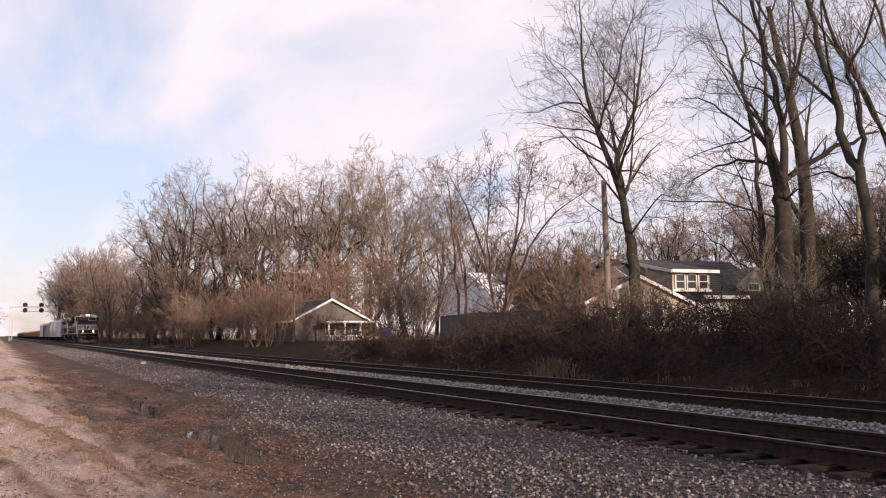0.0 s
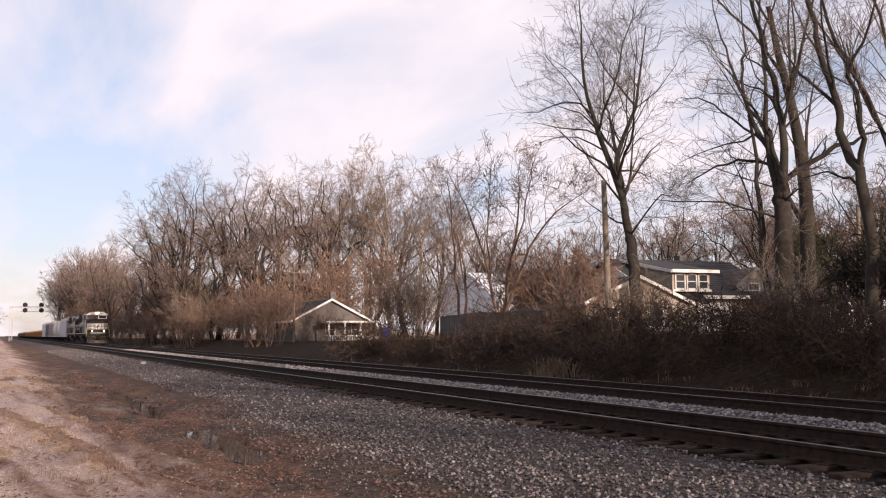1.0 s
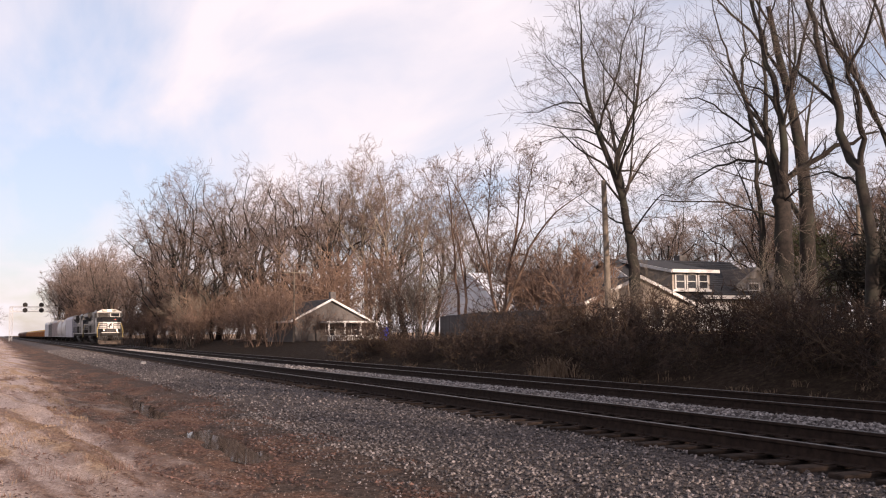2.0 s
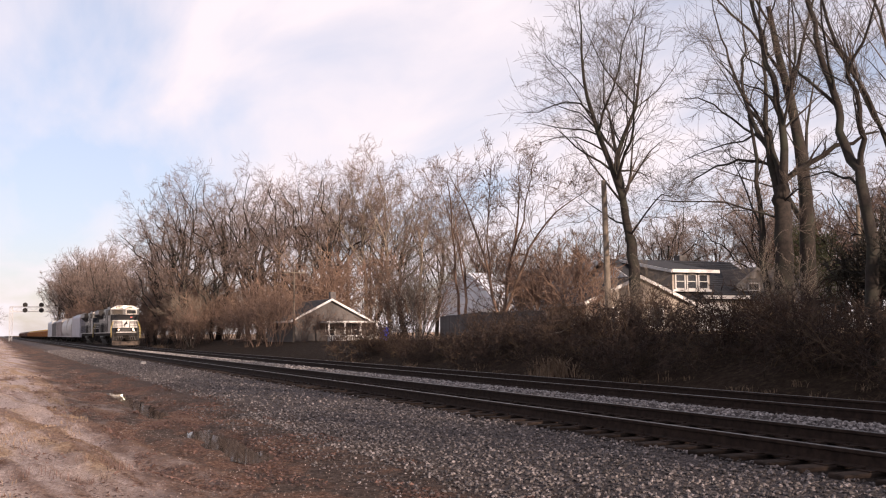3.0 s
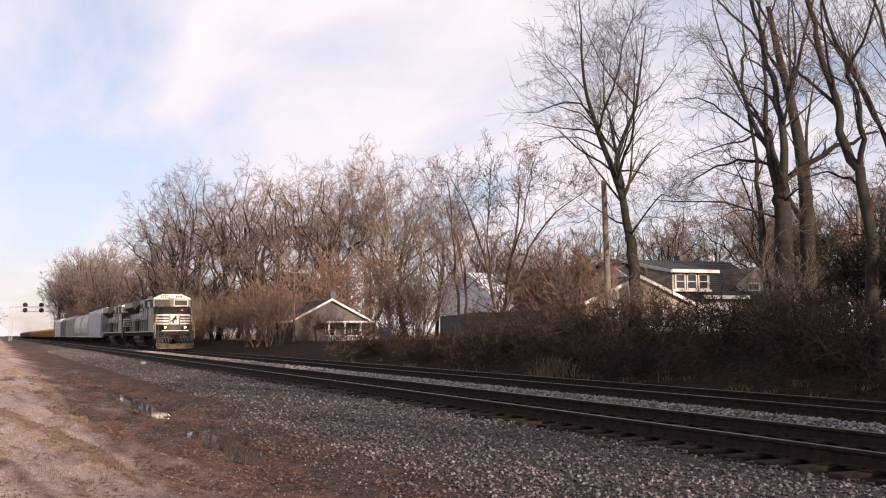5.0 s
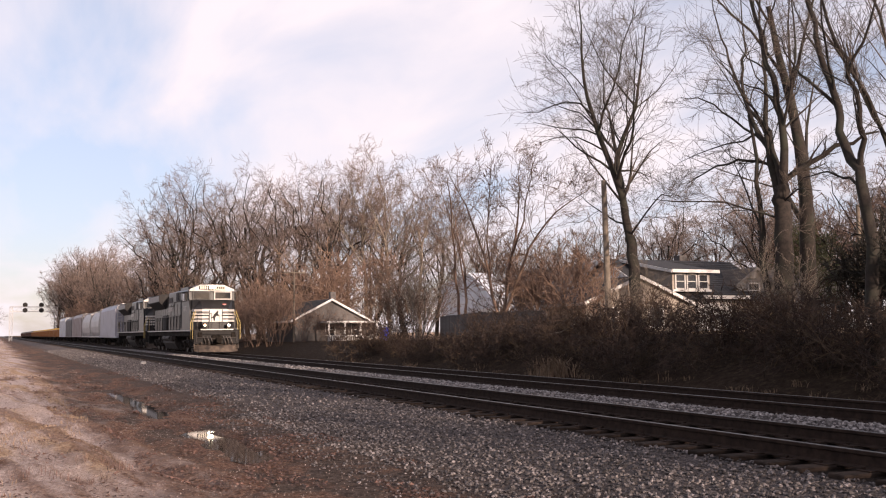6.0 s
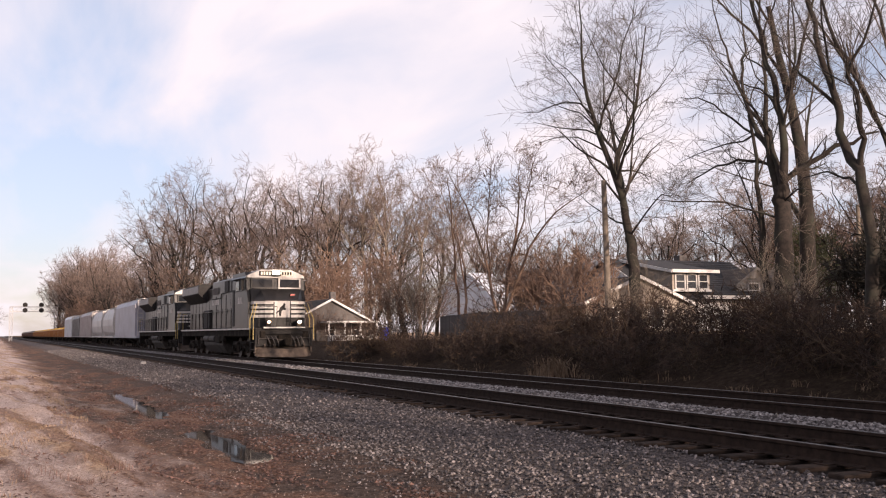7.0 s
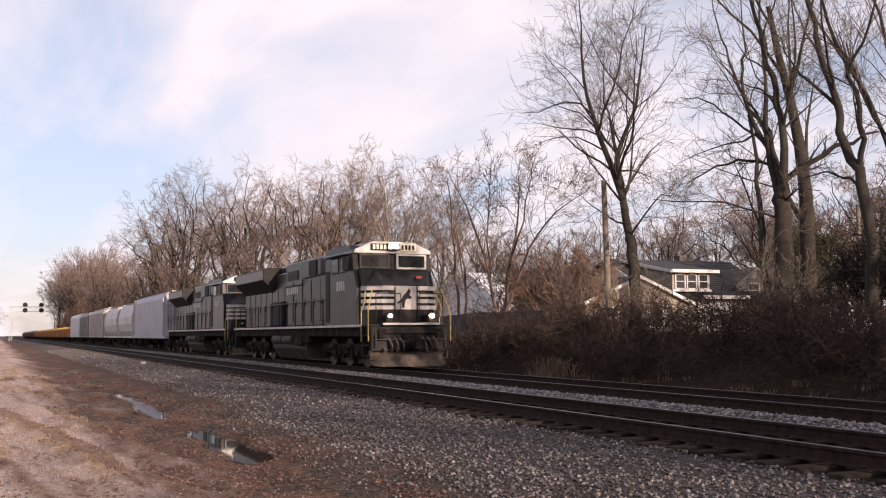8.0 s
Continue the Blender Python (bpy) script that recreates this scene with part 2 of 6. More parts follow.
def ground_material():
    m = bpy.data.materials.new("trackside_ground")
    m.use_nodes = True
    n, l = m.node_tree.nodes, m.node_tree.links
    b = n["Principled BSDF"]
    co = n.new("ShaderNodeTexCoord")

    def tex(scale, detail=6, rough=0.6, sx=1.0, turn=0.0):
        t = n.new("ShaderNodeTexNoise")
        t.inputs["Scale"].default_value, t.inputs["Detail"].default_value, t.inputs["Roughness"].default_value = scale, detail, rough
        mp = n.new("ShaderNodeMapping")
        mp.inputs["Scale"].default_value = (sx, 1, 1)
        tu = n.new("ShaderNodeMapping")
        tu.inputs["Rotation"].default_value = (0, 0, radians(turn))
        l.new(co.outputs["Object"], tu.inputs[0])
        l.new(tu.outputs[0], mp.inputs[0])
        l.new(mp.outputs[0], t.inputs[0])
        return t.outputs[0]

    def ramp(src, *stops):
        r = n.new("ShaderNodeValToRGB")
        e = r.color_ramp.elements
        while len(e) < len(stops):
            e.new(0.5)
        for el, (p, c) in zip(e, stops):
            el.position, el.color = p, (*c, 1)
        l.new(src, r.inputs[0])
        return r.outputs[0]

    def mix(f, a, c):
        x = n.new("ShaderNodeMixRGB")
        l.new(f, x.inputs[0]), l.new(a, x.inputs[1]), l.new(c, x.inputs[2])
        return x.outputs[0]

    # a lane of y, its edges broken up by noise
    sep = n.new("ShaderNodeSeparateXYZ")
    l.new(co.outputs["Object"], sep.inputs[0])
    wob = n.new("ShaderNodeMapRange")
    wob.inputs[3].default_value, wob.inputs[4].default_value = -2.2, 2.2
    l.new(tex(0.55, 8, 0.65, 0.3), wob.inputs[0])
    y = n.new("ShaderNodeMath")
    l.new(sep.outputs[1], y.inputs[0]), l.new(wob.outputs[0], y.inputs[1])
    lane = n.new("ShaderNodeMapRange")
    lane.inputs[1].default_value, lane.inputs[2].default_value = -10, 30
    l.new(y.outputs[0], lane.inputs[0])

    def at(v):
        return (v + 10) / 40
    k, w = (0, 0, 0), (1, 1, 1)
    straw = ramp(tex(13, 8, 0.8), (0.36, (0.15, 0.096, 0.064)), (0.5, (0.44, 0.305, 0.21)), (0.62, (0.68, 0.52, 0.37)))
    grit = ramp(tex(24, 8, 0.85), (0.36, (0.22, 0.165, 0.148)), (0.5, (0.52, 0.415, 0.38)), (0.62, (0.74, 0.63, 0.59)))
    mud = ramp(tex(9, 8, 0.8), (0.36, (0.035, 0.025, 0.022)), (0.55, (0.12, 0.092, 0.078)), (0.72, (0.23, 0.18, 0.155)))
    leaves = ramp(tex(17, 8, 0.75), (0.36, (0.05, 0.03, 0.024)), (0.5, (0.17, 0.10, 0.074)), (0.64, (0.36, 0.23, 0.165)))
    gravel = ramp(tex(22, 6, 0.8), (0.34, (0.03, 0.026, 0.025)), (0.5, (0.105, 0.091, 0.09)), (0.64, (0.23, 0.205, 0.2)))
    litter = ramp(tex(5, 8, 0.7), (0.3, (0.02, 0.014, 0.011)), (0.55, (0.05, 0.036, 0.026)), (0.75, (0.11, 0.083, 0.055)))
    c = mix(ramp(tex(1.7, 6, 0.65, 0.09, -9.2), (0.42, k), (0.52, w)), straw, grit)
    for mid, half in ((-1.3, 0.42), (0.15, 0.36)):
        band = n.new("ShaderNodeVectorMath")
        band.operation = "DOT_PRODUCT"
        band.inputs[1].default_value = (-0.161, 1.0, 0)
        l.new(co.outputs["Object"], band.inputs[0])
        off = n.new("ShaderNodeMapRange")
        off.inputs[1].default_value, off.inputs[2].default_value = 4.1 + mid - 2, 4.1 + mid + 2
        shake = n.new("ShaderNodeMath")
        l.new(band.outputs["Value"], shake.inputs[0])
        jit = n.new("ShaderNodeMapRange")
        jit.inputs[3].default_value, jit.inputs[4].default_value = -0.5, 0.5
        l.new(tex(0.9, 7, 0.7, 0.4), jit.inputs[0])
        l.new(jit.outputs[0], shake.inputs[1])
        l.new(shake.outputs[0], off.inputs[0])
        h = half / 4
        c = mix(ramp(off.outputs[0], (0.5 - 2.2 * h, k), (0.5 - 1.5 * h, (0.75, 0.75, 0.75)), (0.5 - 1.1 * h, k), (0.5 + 1.1 * h, k), (0.5 + 1.5 * h, (0.75, 0.75, 0.75)), (0.5 + 2.2 * h, k)), c, leaves)
        c = mix(ramp(off.outputs[0], (0.5 - h, k), (0.5 - 0.5 * h, (0.8, 0.8, 0.8)), (0.5 + 0.5 * h, (0.8, 0.8, 0.8)), (0.5 + h, k)), c, grit)
    c = mix(ramp(tex(0.75, 8, 0.72, 0.3, -9.2), (0.53, k), (0.62, w)), c, leaves)
    c = mix(ramp(lane.outputs[0], (at(1.2), k), (at(2.4), w)), c, mud)
    spots = n.new("ShaderNodeMath")
    spots.operation = "MULTIPLY"
    l.new(ramp(lane.outputs[0], (at(0.8), k), (at(2.2), w), (at(3.8), w), (at(5.2), k)), spots.inputs[0])
    l.new(ramp(tex(0.9, 7, 0.7, 0.5), (0.46, k), (0.56, w)), spots.inputs[1])
    c = mix(spots.outputs[0], c, leaves)
    c = mix(ramp(lane.outputs[0], (at(4.7), k), (at(5.9), w)), c, gravel)
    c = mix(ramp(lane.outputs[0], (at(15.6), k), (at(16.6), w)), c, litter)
    c = mix(ramp(lane.outputs[0], (at(26), k), (at(29), w)), c, straw)
    # oil and brake dust between the rails
    oil = n.new("ShaderNodeMapRange")
    oil.inputs[1].default_value, oil.inputs[2].default_value = 0, 20
    l.new(sep.outputs[1], oil.inputs[0])
    grime = ramp(oil.outputs[0], (7.55 / 20, k), (7.8 / 20, w), (10.1 / 20, w), (10.4 / 20, k), (11.6 / 20, k), (11.9 / 20, w), (14.4 / 20, w), (14.8 / 20, k))
    c = mix(grime, c, ramp(tex(16, 6, 0.75), (0.35, (0.009, 0.007, 0.006)), (0.55, (0.028, 0.022, 0.019)), (0.7, (0.085, 0.07, 0.063))))
    l.new(c, b.inputs["Base Color"])
    b.inputs["Roughness"].default_value = 0.92
    b.inputs["Specular IOR Level"].default_value = 0.06
    bp = n.new("ShaderNodeBump")
    bp.inputs["Strength"].default_value, bp.inputs["Distance"].default_value = 1.0, 0.12
    l.new(tex(11, 8, 0.75), bp.inputs["Height"])
    l.new(bp.outputs[0], b.inputs["Normal"])
    return m


def build_ground():
    xs = np.concatenate([np.geomspace(3000, 130, 14) * -1, np.arange(-120, -42, 2.0), np.arange(-42, -3, 0.14), np.arange(-3, 30, 1.5), np.geomspace(30, 3000, 14)])
    ys = np.concatenate([np.geomspace(3000, 12, 14) * -1, np.arange(-10, -2, 0.7), np.arange(-2, 5.4, 0.11), np.arange(5.4, 24, 0.35), np.arange(24, 60, 2.0), np.geomspace(62, 3000, 14)])
    X, Y = np.meshgrid(xs, ys, indexing="ij")
    Z = ground_z(X, Y)
    a, b = len(xs), len(ys)
    verts = np.stack([X, Y, Z], -1).reshape(-1, 3).tolist()
    i = (np.arange(a - 1)[:, None] * b + np.arange(b - 1)[None, :]).reshape(-1)
    faces = np.stack([i, i + b, i + b + 1, i + 1], -1).tolist()
    g = shape("ground", verts, faces, ground_material(), smooth=True)
    tagged(g, "bare winter ground of dirt, gravel and leaf litter", "ground", kind="structure")
    water = mat("muddy_water", (0.03, 0.024, 0.02), (0.05, 0.04, 0.033), 1.5, 0.03, spec=0.6)
    for cx, cy, hx, hy in ((-26.7, 3.2, 5.8, 0.48), (-16.2, 3.38, 2.9, 0.55), (-20.9, 4.25, 1.0, 0.2)):
        ring = [(cx + hx * math.cos(t), cy + hy * math.sin(t), WATER - 0.045) for t in np.linspace(0, 2 * math.pi, 40, endpoint=False)]
        p = shape("water", ring, [list(range(40))], water)
        tagged(p, "still puddle of rain water in a muddy rut", "puddle", kind="structure")


build_ground()

# ---- the two tracks ----


def build_rails():
    prof = [(-0.07, -0.178), (0.07, -0.178), (0.07, -0.166), (0.012, -0.148), (0.012, -0.045), (0.036, -0.035), (0.036, -0.006), (0.028, 0.0), (-0.028, 0.0), (-0.036, -0.006), (-0.036, -0.035), (-0.012, -0.045), (-0.012, -0.148), (-0.07, -0.166)]
    for mid in (NEAR, FAR):
        track = tagged(new("railway_track"), "railway track of rusty steel rails on worn timber ties in ballast", "railway track", "two parallel tracks", "structure")
        track.location = (0, mid, 0)
        for s in (-1, 1):
            r = part("rail", prism(bmesh.new(), [(s * GAUGE / 2 + p[0], p[1]) for p in prof], "x", -1500, 60), STEEL, track, "rust-brown steel rail")
            part("rail_head", boxes((-1500, 60, s * GAUGE / 2 - 0.026, s * GAUGE / 2 + 0.026, 0.0005, 0.004)), RAILHEAD, r, "polished running surface")
        TRACKS.append(track)


TRACKS = []
build_rails()


def build_ties():
    rng = random.Random(4)
    tie = bpy.data.meshes.new("tie")
    bm = boxes((-0.115, 0.115, -1.30, 1.30, -0.36, -0.18), bevel=0.012)
    bm.to_mesh(tie)
    tie.materials.append(TIE)
    plate = bpy.data.meshes.new("tie_plate")
    bm = boxes((-0.09, 0.09, -0.18, 0.18, -0.183, -0.170), (-0.07, -0.04, -0.13, -0.09, -0.17, -0.145), (0.04, 0.07, 0.09, 0.13, -0.17, -0.145), bevel=0.003)
    bm.to_mesh(plate)
    plate.materials.append(STEEL)
    for track, first, count in ((TRACKS[0], -2.0, 150), (TRACKS[1], -8.0, 110)):
        x = first
        for i in range(count):
            t = new("tie", tie)
            t.parent = track
            t.location = (x + rng.uniform(-0.02, 0.02), rng.uniform(-0.06, 0.06), rng.uniform(-0.012, 0.004))
            t.rotation_euler = (0, 0, rng.uniform(-0.015, 0.015))
            if i < 55:
                for s in (-1, 1):
                    p = new("tie_plate", plate)
                    p.parent = t
                    p.location = (0, s * GAUGE / 2, 0.004)
            x -= 0.54
        far = bmesh.new()
        while x > -420:
            box(far, x - 0.115, x + 0.115, -1.3, 1.3, -0.3, -0.185)
            x -= 0.54
        tagged(part("ties", far, TIE, track, "distant row of timber ties"), kind="stuff")


build_ties()


def broken_stone(name, seed, patches, material, label, sunk=0.25):
    """Angular stones scattered over patches (count, x0, x1, y0, y1, least and most radius), as one mesh."""
    rng = np.random.default_rng(seed)
    bm = bmesh.new()
    bmesh.ops.create_icosphere(bm, subdivisions=1, radius=1)
    base = np.array([v.co[:] for v in bm.verts])
    tri = np.array([[v.index for v in f.verts] for f in bm.faces])
    bm.free()
    if patches[0][6] < 0.02:
        base = np.array([(1, 0, 0), (-1, 0, 0), (0, 1, 0), (0, -1, 0), (0, 0, 1), (0, 0, -1)], float)
        tri = np.array([(0, 2, 4), (2, 1, 4), (1, 3, 4), (3, 0, 4), (2, 0, 5), (1, 2, 5), (3, 1, 5), (0, 3, 5)])
    nv = len(base)
    kinds = []
    for k in range(12):
        s = base * (1 + 0.28 * rng.standard_normal((nv, 1)))
        kinds.append(s * np.array([1.0, rng.uniform(0.6, 0.95), rng.uniform(0.5, 0.8)]))
    spots = []
    for n, x0, x1, y0, y1, r0, r1 in patches:
        p = rng.uniform((x0, y0), (x1, y1), (n, 2))
        spots.append(np.c_[p, rng.uniform(r0, r1, n)])
    spots = np.concatenate(spots)
    z = ground_z(spots[:, 0], spots[:, 1])
    n = len(spots)
    ang = rng.uniform(0, 2 * math.pi, n)
    V = np.array(kinds)[rng.integers(0, 12, n)] * spots[:, 2][:, None, None]
    c, s = np.cos(ang)[:, None], np.sin(ang)[:, None]
    tilt = rng.uniform(-0.7, 0.7, n)[:, None]
    zx, zz = V[..., 0] * np.cos(tilt) + V[..., 2] * np.sin(tilt), -V[..., 0] * np.sin(tilt) + V[..., 2] * np.cos(tilt)
    V = np.stack([zx * c - V[..., 1] * s, zx * s + V[..., 1] * c, zz], -1) + np.stack([spots[:, 0], spots[:, 1], z + spots[:, 2] * sunk], -1)[:, None, :]
    F = tri[None] + (np.arange(n) * nv)[:, None, None]
    st = shape(name, V.reshape(-1, 3).tolist(), F.reshape(-1, 3).tolist(), material)
    return tagged(st, label, "stones", kind="stuff")


broken_stone("ballast_stones", 7, ((11000, -21, -5, 4.6, 7.75, 0.015, 0.032), (5000, -62, -20, 4.9, 7.75, 0.02, 0.045), (2600, -115, -60, 4.7, 7.75, 0.035, 0.06), (1200, -24, -5, 3.8, 4.8, 0.012, 0.028)), STONE, "loose grey broken stone of the track ballast")
# a strip of paler stones between the tracks
broken_stone("clean_ballast_stones", 8, ((5200, -34, -7, 10.25, 11.7, 0.02, 0.04), (2600, -95, -34, 10.3, 11.6, 0.03, 0.06)), PALE_STONE, "paler ballast between the tracks")
broken_stone("grit_stones", 9, ((11000, -30, -7, -1.6, 3.0, 0.004, 0.013), (2500, -30, -7, 3.0, 4.6, 0.004, 0.014), (1500, -60, -30, -2.5, 3.5, 0.01, 0.03)), GRIT, "fine pinkish gravel on the dirt")

# ---- bare trees ----


def tube_mesh(name, lines, material, parent):
    """Tapered tubes along the lines (points, radii), as one mesh."""
    verts, faces = [], []
    for pts, rad in lines:
        k = 8 if rad[0] > 0.12 else 5 if rad[0] > 0.04 else 3
        n = len(pts)
        d = np.gradient(pts, axis=0)
        d /= np.linalg.norm(d, axis=1)[:, None] + 1e-9
        ref = np.array([0.31, 0.95, 0.02]) if abs(d[0][1]) < 0.8 else np.array([1.0, 0, 0])
        u = np.cross(d, ref)
        u /= np.linalg.norm(u, axis=1)[:, None] + 1e-9
        w = np.cross(d, u)
        a = np.arange(k) * 2 * math.pi / k
        ring = pts[:, None] + rad[:, None, None] * (np.cos(a)[None, :, None] * u[:, None] + np.sin(a)[None, :, None] * w[:, None])
        o = len(verts)
        verts.extend(map(tuple, ring.reshape(-1, 3)))
        for i in range(n - 1):
            for j in range(k):
                p, q = o + i * k + j, o + i * k + (j + 1) % k
                faces.append((p, q, q + k, p + k))
    return shape(name, verts, faces, material, parent, smooth=True)


def sprout(rng, start, way, length, radius, level, out, lift=0.12, wander=0.22, spread=0.75, kids=(7, 6, 5), least=0.006, end=0.25):
    """One branch and, level by level, what grows from it."""
    n = 7 if level == 0 else 5 if level == 1 else 3 if level == 2 else 2 if level < len(kids) else 1
    pts, p, d = [np.array(start, float)], np.array(start, float), np.array(way, float)
    for i in range(n):
        d = d + rng.normal(0, wander, 3) * (0.5 + 0.5 * min(level, 2)) * 0.5
        d[2] += lift * 0.5
        d /= np.linalg.norm(d)
        p = p + d * length / n
        pts.append(p.copy())
    pts = np.array(pts)
    rad = np.maximum(np.linspace(radius, radius * end, n + 1), least)
    out.append((pts, rad, level))
    offshoots(rng, pts, rad, length, level, out, lift, wander, spread, kids, least)


def offshoots(rng, pts, rad, length, level, out, lift, wander, spread, kids, least, first=0.22):
    if level >= len(kids):
        return
    n = len(pts) - 1
    for c in range(kids[level]):
        f = first + (1 - first) * (c + rng.uniform(0.1, 0.9)) / kids[level]
        i = min(int(f * n), n - 1)
        t = f * n - i
        s = pts[i] * (1 - t) + pts[i + 1] * t
        r = rad[i] * (1 - t) + rad[i + 1] * t
        d = pts[i + 1] - pts[i]
        d /= np.linalg.norm(d)
        side = np.cross(d, rng.normal(0, 1, 3))
        side /= np.linalg.norm(side) + 1e-9
        way = d + side * rng.uniform(0.7, 1.3) * spread
        way[2] += lift
        way /= np.linalg.norm(way)
        sprout(rng, s, way, length * rng.uniform(0.42, 0.66) * (1.15 - 0.4 * f), max(r * (rng.uniform(0.36, 0.52) if level == 0 else rng.uniform(0.36, 0.5)), least), level + 1, out, lift, wander, spread, kids, least)


def finish_tree(name, lines, split, bark, twig, label, group=""):
    """trunk: what is at level split or below; crown: the rest."""
    tree = tagged(new(name), label, "tree" if "tree" in name else "bush", group)
    tube_mesh("trunk", [(p, r) for p, r, v in lines if v <= split], bark, tree)
    tagged(tube_mesh("crown", [(p, r) for p, r, v in lines if v > split], twig, tree), "fine bare twigs")
    return tree


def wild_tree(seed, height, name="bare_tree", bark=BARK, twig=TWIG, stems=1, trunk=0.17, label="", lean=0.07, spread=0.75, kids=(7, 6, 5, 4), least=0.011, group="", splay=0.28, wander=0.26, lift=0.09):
    rng = np.random.default_rng(seed)
    out = []
    for s in range(stems):
        d = np.array([rng.normal(0, lean), rng.normal(0, lean), 1.0])
        if stems > 1:
            a = 2 * math.pi * s / stems + rng.uniform(-0.5, 0.5)
            d[:2] += splay * rng.uniform(0.4, 1.2) * np.array([math.cos(a), math.sin(a)])
        d /= np.linalg.norm(d)
        sprout(rng, (0.3 * d[0], 0.3 * d[1], -0.3), d, height * rng.uniform(0.72, 0.92), height * trunk / 10 / (1 + 0.2 * (stems - 1)) ** 0.7, 0, out, lift=lift, wander=wander, spread=spread, kids=kids, least=least)
    return finish_tree(name, out, 1, bark, twig, label, group)


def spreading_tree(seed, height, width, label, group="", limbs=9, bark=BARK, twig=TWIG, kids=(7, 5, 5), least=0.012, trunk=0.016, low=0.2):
    """A tree with a short trunk and limbs that arch out to a rounded crown of the given half width."""
    rng = np.random.default_rng(seed)
    out = []
    stem = np.array([(0, 0, z) for z in np.linspace(-0.4, 0.6 * height, 8)], float)
    stem[1:, :2] += np.cumsum(rng.normal(0, 0.016 * height, (7, 2)), axis=0)
    stem_r = height * trunk * np.linspace(1.0, 0.4, 8)
    out.append((stem, stem_r, 0))
    turn = rng.uniform(0, 6.28)
    for i in range(limbs):
        c = 1 - 1.05 * (i + 0.5) / limbs
        a = turn + 2.4 * i + rng.uniform(-0.3, 0.3)
        far = rng.uniform(0.72, 0.95)
        ring = width * math.sqrt(max(0.0, 1 - c * c)) * far
        tip = np.array([ring * math.cos(a), ring * math.sin(a), height * (0.55 + 0.40 * c * far)])
        k = height * (low + 0.3 * (i % 3) / 3 + 0.12 * max(c, 0))
        foot = np.array([np.interp(k, stem[:, 2], stem[:, j]) for j in (0, 1)] + [k])
        bend = foot * 0.5 + tip * 0.5 + np.array([0.1 * tip[0], 0.1 * tip[1], 0.03 * height])
        t = np.linspace(0, 1, 8)[:, None]
        p = foot * (1 - t) ** 2 + 2 * bend * t * (1 - t) + tip * t * t
        size = float(np.linalg.norm(tip - foot))
        p[1:] += rng.normal(0, 0.022 * size, (7, 3))
        r = np.linspace(float(np.interp(k, stem[:, 2], stem_r)) * 0.5, 0.025, 8)
        out.append((p, r, 0))
        offshoots(rng, p, r, size * 0.6, 0, out, 0.02, 0.36, 1.0, kids, least, 0.2)
    return finish_tree("bare_tree", out, 1, bark, twig, label, group)


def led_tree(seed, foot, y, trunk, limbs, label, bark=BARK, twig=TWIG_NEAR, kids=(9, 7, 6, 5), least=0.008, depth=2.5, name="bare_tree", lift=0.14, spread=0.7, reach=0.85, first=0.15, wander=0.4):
    """A tree whose trunk and main limbs follow rows of (x, z, radius); twigs grow from them. Limbs lean towards or away at random."""
    rng = np.random.default_rng(seed)
    out = []
    base = np.array([foot[0], y, foot[1]])

    def smooth(row, sway):
        p = np.array([(a, 0.0, b) for a, b, c in row])
        p[:, 1] = y + sway * np.linspace(0, 1, len(row)) ** 1.3 * depth
        t = np.linspace(0, len(row) - 1, 3 * (len(row) - 1) + 1)
        q = np.stack([np.interp(t, np.arange(len(row)), p[:, k]) for k in range(3)], 1)
        q[1:-1] = 0.25 * q[:-2] + 0.5 * q[1:-1] + 0.25 * q[2:]
        q[1:-1] += rng.normal(0, 0.05, q[1:-1].shape)
        return q - base, np.interp(t, np.arange(len(row)), [c for a, b, c in row])
    pts, rad = smooth(trunk, 0)
    out.append((pts, rad, 0))
    done = [pts]
    for row in limbs:
        p, r = smooth(row, rng.uniform(-1, 1))
        # each limb springs from the nearest place on what stands already
        old = np.concatenate(done)
        k = int(np.argmin((old[:, 0] - p[0, 0]) ** 2 + (old[:, 2] - p[0, 2]) ** 2))
        p = p + (old[k] - p[0]) * np.linspace(1, 0.35, len(p))[:, None] * (1, 0, 1) + (0, old[k][1] - p[0, 1], 0)
        done.append(p)
        size = float(np.linalg.norm(np.diff(p, axis=0), axis=1).sum())
        out.append((p, r, 0))
        offshoots(rng, p, r, size * reach, 0, out, lift, wander, spread, kids, least, first)
    tree = finish_tree(name, out, 1, bark, twig, label)
    tree.location = base
    return tree


def drop_at(x, y):
    return float(ground_z(x, y))


def scatter(first, spots, rng, low, high):
    """Copies of the given things over the spots (x, y), turned and sized at random."""
    used = set()
    for x, y, k in spots:
        m = pose(x, y, drop_at(x, y), 0, 0, rng.uniform(0, 360))
        if k in used:
            t = copy_thing(first[k], m)
        else:
            used.add(k)
            t = first[k]
            t.matrix_basis = m
        size = rng.uniform(low, high)
        t.scale = (size, size, size)


